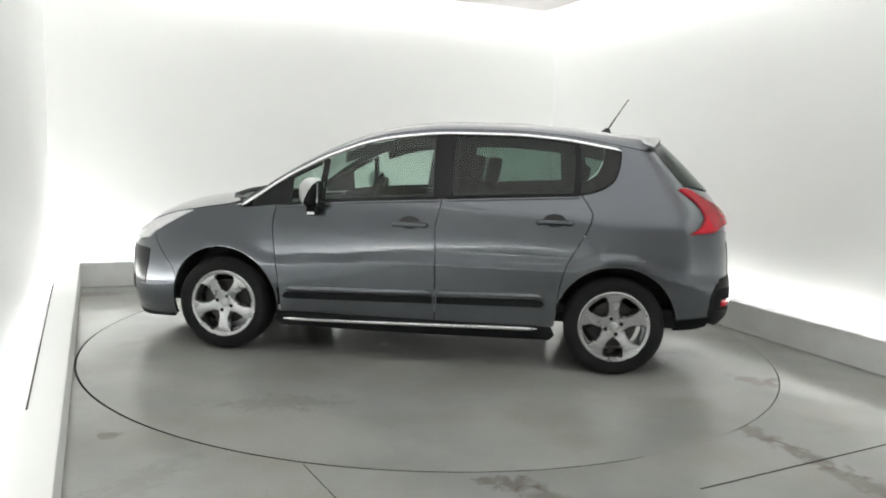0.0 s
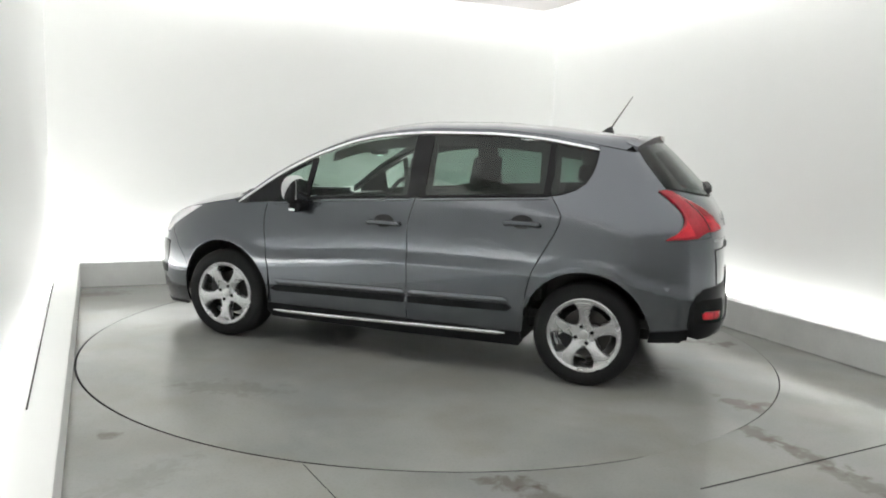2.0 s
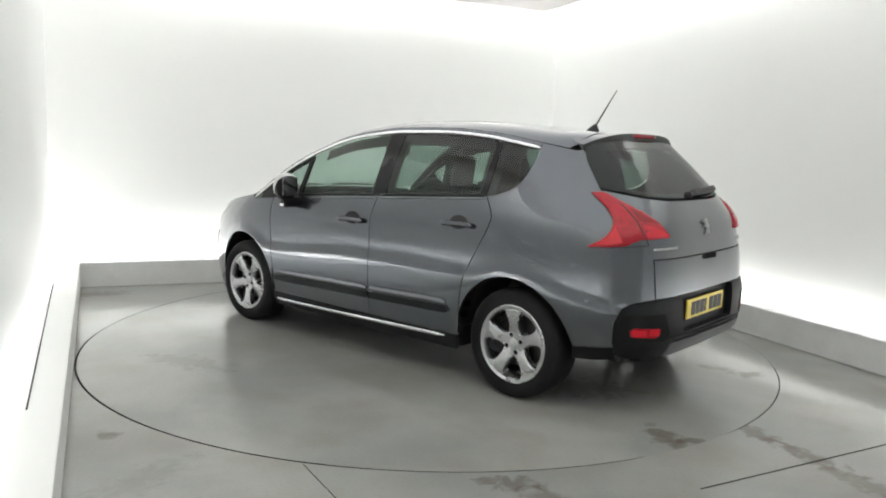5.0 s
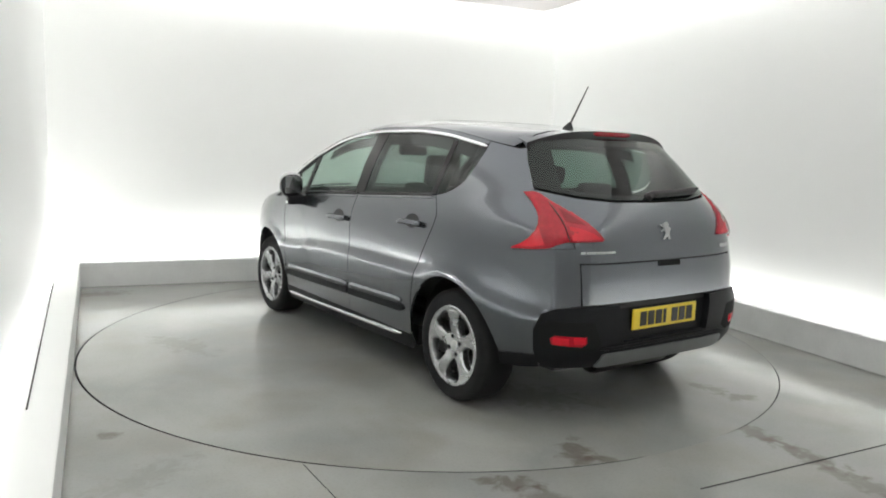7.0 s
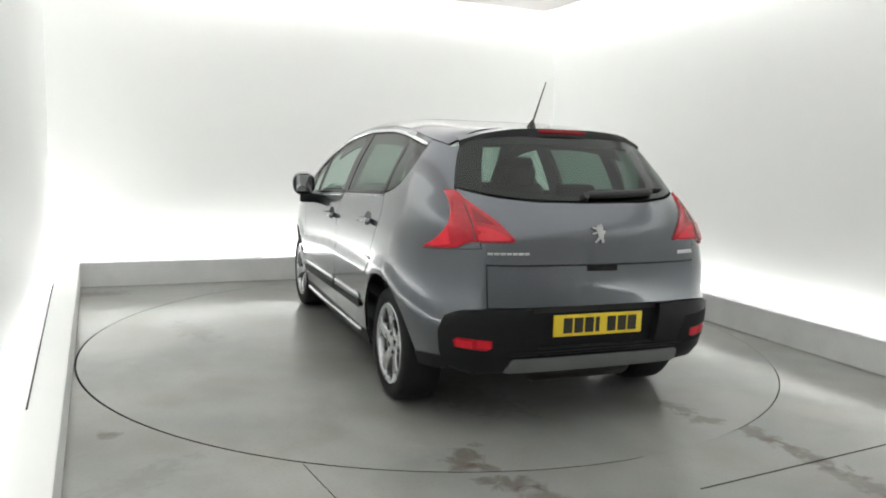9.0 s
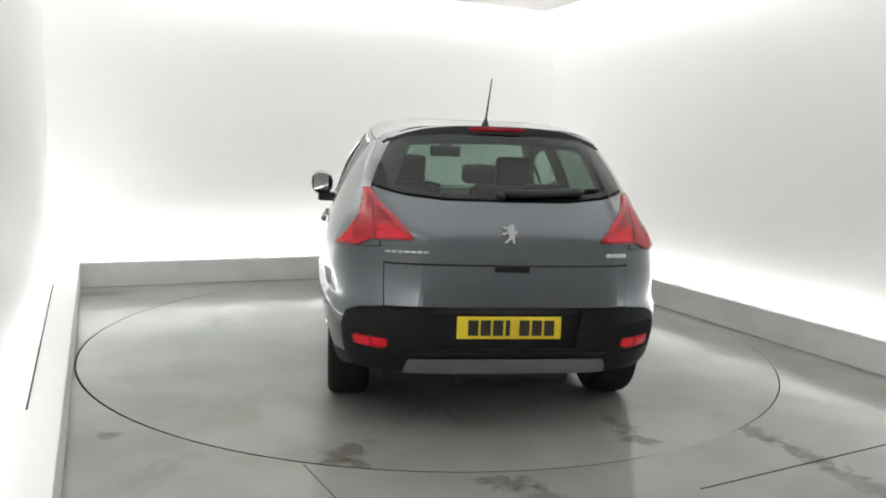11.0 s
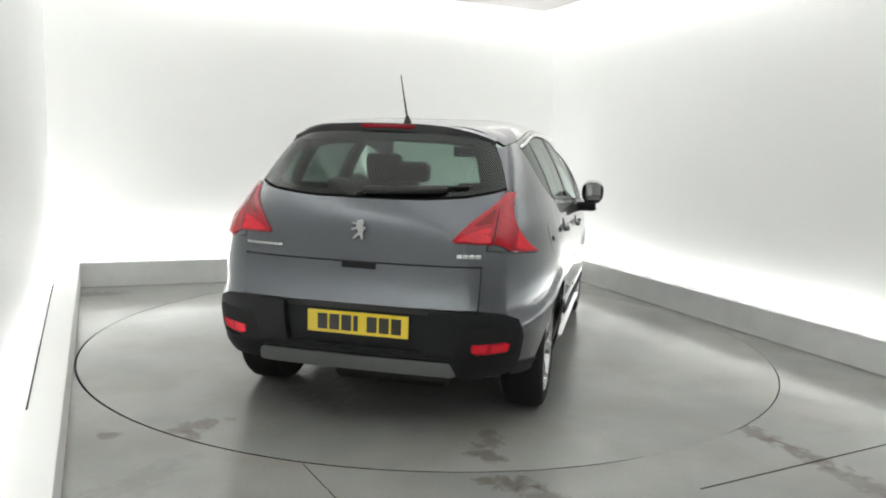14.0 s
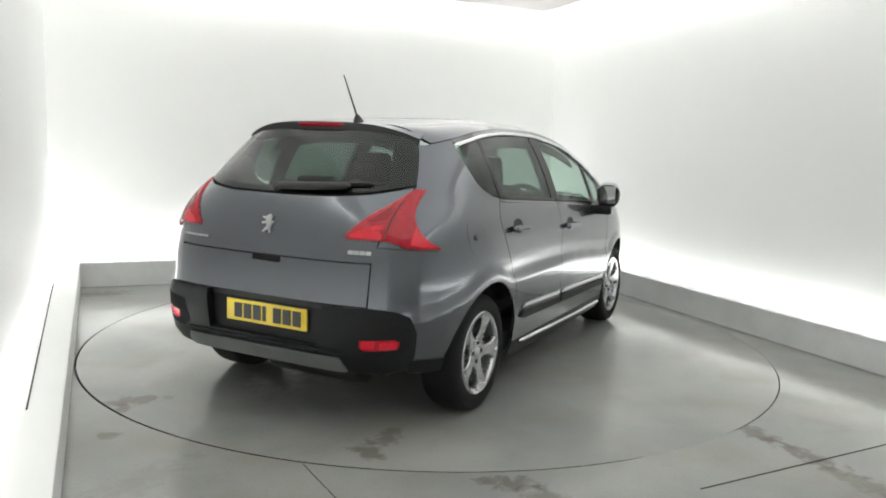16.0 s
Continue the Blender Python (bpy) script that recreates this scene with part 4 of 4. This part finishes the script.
    part("tailgate_handle", strip(line, 0.030, 0.006, taper=False), M_GAP, lower, "black grip slot of the tailgate")
    # wiper
    a = along([("R", 0.03, 1.196), ("R", -0.12, 1.199), ("R", -0.28, 1.206), ("R", -0.40, 1.212)], 14, off=0.018)
    wiper = part("rear_wiper", strip(a, 0.040, 0.016), M_DARK, gate, "black rear wiper resting low on the glass")
    blade = along([("R", -0.08, 1.206), ("R", -0.28, 1.214), ("R", -0.42, 1.222), ("R", -0.50, 1.226)], 14, off=0.008)
    part("blade", strip(blade, 0.014, 0.010), M_RUBBER, wiper)
    bm = bmesh.new()
    c = on(shell, at(("R", 0.03, 1.19)).x, 1.19, 0.012)
    bmesh.ops.create_cone(bm, cap_ends=True, segments=16, radius1=0.026, radius2=0.016, depth=0.03, matrix=Matrix.Translation(c) @ Matrix.Rotation(radians(-60), 4, "Y"))
    part("pivot", smooth(bm), M_DARK, wiper)

    # black lower bumper with a sunk bay for the plate
    bumper = part("rear_bumper", skin(mirrored([(0.0, 0.452), (0.34, 0.452), (0.37, 0.650), (0.606, 0.655), (0.71, 0.648), (0.762, 0.618),
                  (0.785, 0.54), (0.785, 0.43), (0.770, 0.365), (0.70, 0.337), (0.5, 0.343), (0.0, 0.343)]), off=0.008, thick=0.045, gap=0.0), [M_PLASTIC, M_DARK], CAR, "black plastic lower rear bumper")
    part("plate_bay", skin(mirrored([(0.0, 0.657), (0.365, 0.657), (0.345, 0.445), (0.0, 0.445)]), off=-0.034, thick=0.01, gap=0.0), [M_PLASTIC, M_DARK], bumper)
    for k in (1, -1):
        # no hollow here: a flat black patch carries the recess's shade
        bay = [("R", 0.53, 0.578), ("R", 0.735, 0.590), ("R", 0.768, 0.570), ("R", 0.770, 0.47), ("R", 0.755, 0.448), ("R", 0.54, 0.430), ("R", 0.49, 0.46)]
        part("reflector_shade", skin(bay, flip=k, off=0.0095, thick=0.01, gap=0.0, step=0.03), [M_GAP, M_DARK], bumper, "flat matt black patch for the shaded recess round the reflector")
        refl = [("R", 0.572, 0.506), ("R", 0.715, 0.517), ("R", 0.735, 0.503), ("R", 0.730, 0.470), ("R", 0.60, 0.456), ("R", 0.572, 0.474)]
        lamp = part("reflector", skin(refl, flip=k, off=0.0105, thick=0.012, gap=0.0, step=0.03), [M_RED_MID, M_RED_DEEP], bumper, "red rear fog light and reflector")
        for y0, y1 in ((0.580, 0.640), (0.660, 0.725)):
            part("lens", skin([("R", y0, 0.502), ("R", y1, 0.508), ("R", y1, 0.470), ("R", y0, 0.466)], flip=k, off=0.0120, thick=0.006, gap=0.0, step=0.02, crown=0.002), [M_RED, M_RED_DEEP], lamp)
    skid = mirrored([(0.0, 0.409), (0.3, 0.410), (0.475, 0.410), (0.490, 0.402), (0.505, 0.375), (0.515, 0.345), (0.49, 0.338), (0.0, 0.335)])
    part("skid_plate", skin(skid, off=0.016, thick=0.03, gap=0.0, crown=0.004, step=0.025), [M_SKID, M_DARK], bumper, "satin silver skid plate")
    crease = along([("R", y, 0.435) for y in (0.50, 0.25, 0.0, -0.25, -0.50)], 30, off=0.010)
    part("bumper_crease", strip(crease, 0.016, 0.012), M_PLASTIC, bumper, "black moulded rib above the skid plate")
    plate = part("number_plate", box((-2.066, -0.272, 0.503), (-2.056, 0.248, 0.614), 0.003), M_PLATE, CAR, "yellow number plate with plain dark bars")
    x = -0.193
    for i, w in enumerate((0.05, 0.05, 0.05, 0.022, 0.05, 0.05, 0.05)):
        if i == 4:
            x += 0.035
        part("plate_bar", box((-2.069, -x - w, 0.520), (-2.065, -x, 0.597)), M_INK, plate)
        x += w + 0.012


rear_end()


def nose():
    for k in (1, -1):
        lamp = [(1.54, 0.944), (1.66, 0.924), (1.76, 0.895), (1.86, 0.86), (1.95, 0.818), ("F", 0.56, 0.765), ("F", 0.50, 0.715), ("F", 0.62, 0.705), (1.92, 0.725), (1.86, 0.775), (1.80, 0.805), (1.66, 0.88)]
        part("headlamp", skin(lamp, flip=k, off=0.004, thick=0.02, gap=0.0), [M_LAMP, M_DARK], CAR, "clear swept-back headlamp")
    front = [(1.86, 0.77), (1.92, 0.72), ("F", 0.62, 0.70), ("F", 0.4, 0.70), ("F", 0, 0.71)]
    low = [("F", 0, 0.16), ("F", 0.5, 0.16), (1.95, 0.165), (1.70, 0.19), (1.665, 0.22)] + arc(HUBX, -15, 22, n=5) + [(1.70, 0.56), (1.79, 0.66)]
    half = front + low
    for k in (1, -1):
        part("front_bumper", skin(half, flip=k, gap=0.002), PAINTED, CAR)
        vent = [("F", 0.60, 0.655), ("F", 0.70, 0.655), (1.90, 0.648), (1.91, 0.56), (1.945, 0.45), ("F", 0.70, 0.40), ("F", 0.62, 0.40), ("F", 0.60, 0.45)]
        part("corner_vent", skin(vent, flip=k, off=0.004, thick=0.012, gap=0.0), [M_GLOSS_BLACK, M_DARK], CAR, "dark vent and fog light surround in the bumper corner")
        lip = [("F", 0.62, 0.185), (1.95, 0.19), (1.72, 0.205), (1.70, 0.19), (1.95, 0.165), ("F", 0.5, 0.158), ("F", 0.0, 0.158), ("F", 0.0, 0.185)]
        part("front_lip", skin(lip, flip=k, off=0.006, thick=0.02, gap=0.0), [M_PLASTIC, M_DARK], CAR, "thin black plastic lip under the front bumper")
        grille = [("F", 0.55, 0.66), ("F", 0.0, 0.67), ("F", 0.0, 0.30), ("F", 0.45, 0.30), ("F", 0.60, 0.45)]
        part("grille", skin(grille, flip=k, off=0.006, thick=0.01, gap=0.0), [M_GLOSS_BLACK, M_DARK], CAR)


nose()


def underbody():
    bm = box((-1.86, -0.60, 0.27), (2.0, 0.60, 0.36), 0.02)
    box((-0.90, -0.82, 0.22), (0.90, 0.82, 0.34), 0.0, bm)
    tub = part("underbody", bm, M_DARK, CAR)
    part("silencer", smooth(lathe([(0.001, -0.3), (0.09, -0.3), (0.10, -0.28), (0.10, 0.28), (0.09, 0.3), (0.001, 0.3)], 20), 50), M_DISCBRAKE, tub, "grey steel silencer", pose(-1.72, -0.1, 0.27))
    for sx in (1, -1):
        for k in (1, -1):
            bm = bmesh.new()
            rows = []
            for i in range(21):
                a = radians(4 + 172 * i / 20)
                rows.append([bm.verts.new((sx * HUBX + 0.395 * math.cos(a), k * y, HUBZ + 0.395 * math.sin(a))) for y in (0.50, 0.65, 0.80)])
            for a, b in zip(rows, rows[1:]):
                for i in range(2):
                    bm.faces.new((a[i], a[i + 1], b[i + 1], b[i]))
            inner = [r[0] for r in rows]
            bm.faces.new(inner)
            part("wheel_arch_liner", bm, M_DARK, tub)


underbody()


def wheel_meshes():
    tyre = smooth(lathe([(0.222, -0.105), (0.245, -0.112), (0.28, -0.114), (0.303, -0.104), (0.3155, -0.085), (TYRE, -0.05), (TYRE, 0.05), (0.3155, 0.085), (0.303, 0.104), (0.28, 0.114),
                         (0.245, 0.112), (0.225, 0.102), (0.219, 0.08), (0.219, -0.08)], 64, closed=True), 40)
    rim = lathe([(0.234, 0.098), (0.238, 0.106), (0.232, 0.110), (0.212, 0.106), (0.206, 0.094), (0.203, 0.06), (0.204, 0.0), (0.206, -0.09), (0.222, -0.1), (0.228, -0.08), (0.226, 0.06)], 64, closed=True)
    # five broad spokes, waisted, set back from the edge
    for i in range(5):
        turn = Matrix.Rotation(2 * math.pi * i / 5 + math.pi / 2, 4, "Y")
        sections = []
        for r, half, y in ((0.040, 0.026, 0.084), (0.066, 0.044, 0.087), (0.074, 0.043, 0.088), (0.084, 0.037, 0.090), (0.10, 0.033, 0.093), (0.13, 0.034, 0.098), (0.16, 0.039, 0.101), (0.178, 0.046, 0.103), (0.192, 0.057, 0.104), (0.202, 0.076, 0.104), (0.209, 0.110, 0.104), (0.216, 0.126, 0.102)):
            sections.append([rim.verts.new(turn @ Vector(p)) for p in ((r, y - 0.05, -half), (r, y - 0.008, -half), (r, y - 0.001, -half * 0.84), (r, y + 0.001, 0), (r, y - 0.001, half * 0.84), (r, y - 0.008, half), (r, y - 0.05, half))])
        for a, b in zip(sections, sections[1:]):
            for j in range(7):
                jj = (j + 1) % 7
                rim.faces.new((a[j], a[jj], b[jj], b[j]))
    lathe([(0.001, 0.082), (0.03, 0.084), (0.070, 0.087), (0.077, 0.080), (0.078, 0.03), (0.001, 0.03)], 32, rim)
    for v in rim.verts:
        v.co.x, v.co.z = v.co.x * 0.96, v.co.z * 0.96
    bmesh.ops.recalc_face_normals(rim, faces=rim.faces[:])
    smooth(rim, 35)
    hub = smooth(lathe([(0.001, 0.022), (0.07, 0.022), (0.075, 0.012), (0.15, 0.012), (0.152, 0.0), (0.15, -0.012), (0.001, -0.012)], 40), 35)
    centre = smooth(lathe([(0.001, 0.094), (0.022, 0.093), (0.028, 0.089), (0.029, 0.07)], 24), 50)
    bolt = smooth(lathe([(0.001, 0.091), (0.010, 0.091), (0.012, 0.089), (0.012, 0.07)], 10), 50)
    return tyre, rim, hub, centre, bolt


def wheels():
    tyre, rim, hub, centre, bolt = wheel_meshes()
    first = part("wheel", hub, M_DISCBRAKE, CAR, "black tyre on a silver five-spoke alloy rim")
    part("tyre", tyre, M_RUBBER, first)
    part("rim", rim, M_ALLOY, first, "silver five-spoke alloy rim")
    part("centre_cap", centre, M_SILVER, first)
    b = part("bolt", bolt, M_GLOSS_BLACK, first)
    for i in range(4):
        a = 2 * math.pi * (i + 0.2) / 4
        o = b if i == 0 else b.copy()
        if i:
            scene.collection.objects.link(o)
        o.location = (0.052 * math.cos(a), 0, 0.052 * math.sin(a))
    part("caliper", box((0.06, -0.02, -0.08), (0.16, 0.045, 0.08), 0.015), M_DARK, first)
    spin = {(1, 1): -2, (-1, 1): 38, (1, -1): 30, (-1, -1): 14}
    for (sx, k), a in spin.items():
        m = pose(sx * HUBX, k * 0.762, TYRE, 0, 0, 0 if k > 0 else 180) @ pose(0, 0, 0, 0, a, 0)
        if (sx, k) == (1, 1):
            first.matrix_basis = m
        else:
            copy_thing(first, m)


wheels()


def cabin():
    cab = part("cabin_floor", box((-1.75, -0.70, 0.36), (1.1, 0.70, 0.42), 0.02), M_DARK, CAR)
    bm = box((0.62, -0.72, 0.70), (1.15, 0.72, 0.985), 0.06)
    part("dashboard", smooth(bm, 40), M_DARK, CAR)
    bm = bmesh.new()
    n, r = 28, 0.185
    for i in range(n):
        ring = []
        for j in range(8):
            a, b = 2 * math.pi * i / n, 2 * math.pi * j / 8
            ring.append(bm.verts.new(((0.017 * math.sin(b)), (r + 0.017 * math.cos(b)) * math.cos(a), (r + 0.017 * math.cos(b)) * math.sin(a))))
    bm.verts.ensure_lookup_table()
    for i in range(n):
        for j in range(8):
            k, l = (i + 1) % n, (j + 1) % 8
            bm.faces.new((bm.verts[i * 8 + j], bm.verts[i * 8 + l], bm.verts[k * 8 + l], bm.verts[k * 8 + j]))
    box((-0.01, -0.18, -0.03), (0.03, 0.18, 0.03), 0.0, bm)
    box((-0.01, -0.03, -0.18), (0.03, 0.03, 0.0), 0.0, bm)
    part("steering_wheel", smooth(bm, 60), M_DARK, CAR, "black steering wheel on the right-hand side", pose(0.52, -0.37, 0.98, 0, -22, 0))

    def seat(x, y, width, back):
        s = part("seat", smooth(box((x - 0.05, y - width / 2, 0.45), (x + 0.5, y + width / 2, 0.66), 0.05), 50), M_SEAT, CAR, "dark cloth car seat")
        bm = smooth(box((-0.07, -width / 2, 0.0), (0.07, width / 2, back), 0.06), 50)
        part("backrest", bm, M_SEAT, s, "", pose(x, y, 0.58, 0, -14, 0))
        return s

    def rest(s, x, y, z, w=0.27, h=0.19):
        bm = smooth(box((-0.045, -w / 2, 0.0), (0.045, w / 2, h), 0.04, segments=3), 60)
        part("headrest", bm, M_SEAT, s, "", pose(x, y, z, 0, -10, 0))
    for x, y in ((-0.28, 0.385), (-0.11, -0.385)):
        rest(seat(x, y, 0.50, 0.62), x - 0.17, y, 1.165, 0.25, 0.205)
    bench = seat(-0.94, 0, 1.30, 0.58)
    for y in (0.40, 0.0, -0.40):
        rest(bench, -1.10, y, 1.105 if y else 1.215, 0.27 if y else 0.21, 0.115)
    part("parcel_shelf", box((-1.86, -0.60, 1.02), (-1.16, 0.60, 1.05), 0.01), M_DARK, CAR)
    bm = box((-0.02, -0.125, -0.045), (0.02, 0.125, 0.04), 0.018)
    box((-0.01, -0.045, 0.03), (0.025, 0.045, 0.058), 0.008, bm)
    smooth(bm, 60)
    part("interior_mirror", bm, M_DARK, CAR, "", pose(0.50, 0, 1.393))


cabin()


def door_mirrors():
    for k in (1, -1):
        m = pose(0.645, k * 0.982, 1.108, 0, 0, k * -6)
        bm = bmesh.new()
        bmesh.ops.create_uvsphere(bm, u_segments=24, v_segments=14, radius=1)
        for v in bm.verts:
            x, y, z = v.co
            f = lambda t, n: math.copysign(abs(t) ** n, t)
            v.co = Vector((f(x, 0.82) * 0.088, f(y, 0.82) * 0.086, f(z, 0.82) * 0.096))
            if x < 0:
                v.co.x *= 0.58
        low = bm.copy()
        bmesh.ops.bisect_plane(bm, geom=bm.verts[:] + bm.edges[:] + bm.faces[:], plane_co=(0.012, 0, -0.006), plane_no=(0.86, 0, 0.51), clear_inner=True)
        bmesh.ops.bisect_plane(low, geom=low.verts[:] + low.edges[:] + low.faces[:], plane_co=(0.012, 0, -0.006), plane_no=(0.86, 0, 0.51), clear_outer=True)
        for b in (bm, low):
            bmesh.ops.holes_fill(b, edges=[e for e in b.edges if len(e.link_faces) == 1])
        house = part("door_mirror", smooth(low, 40), M_GLOSS_BLACK, CAR, "door mirror with a silver cap and black housing", m)
        part("mirror_cap", smooth(bm, 40), M_SILVER, house)
        part("mirror_glass", smooth(box((-0.0535, -0.060, -0.062), (-0.044, 0.060, 0.066), 0.004), 40), M_MIRROR, house)
        y0, y1 = (-0.11, 0.03) if k > 0 else (-0.03, 0.11)
        part("mirror_arm", smooth(box((-0.035, y0, -0.150), (0.042, y1, -0.078), 0.022, segments=3), 40), M_GLOSS_BLACK, house, "black mirror foot on the door")
        part("side_lamp", smooth(box((-0.020, k * 0.033 - 0.004, -0.140), (0.030, k * 0.033 + 0.002, -0.122), 0.003), 40), M_CHROME, house, "bright lamp in the mirror foot")


door_mirrors()


def motions():
    """The turntable turns the car at an almost even pace, clockwise seen from above."""
    rows, disc = [], []
    for i in range(33):
        t = i * 0.5
        a = radians(172.138 - 6.7463 * t - 0.009864 * t * t)
        turn = Matrix.Rotation(a, 4, "Z")
        rows.append((t, turn @ Matrix.Translation((0.0266, -0.1333, 0.0))))
        disc.append((t, turn))
    walk(CAR, rows)
    walk(TABLE, disc)


motions()
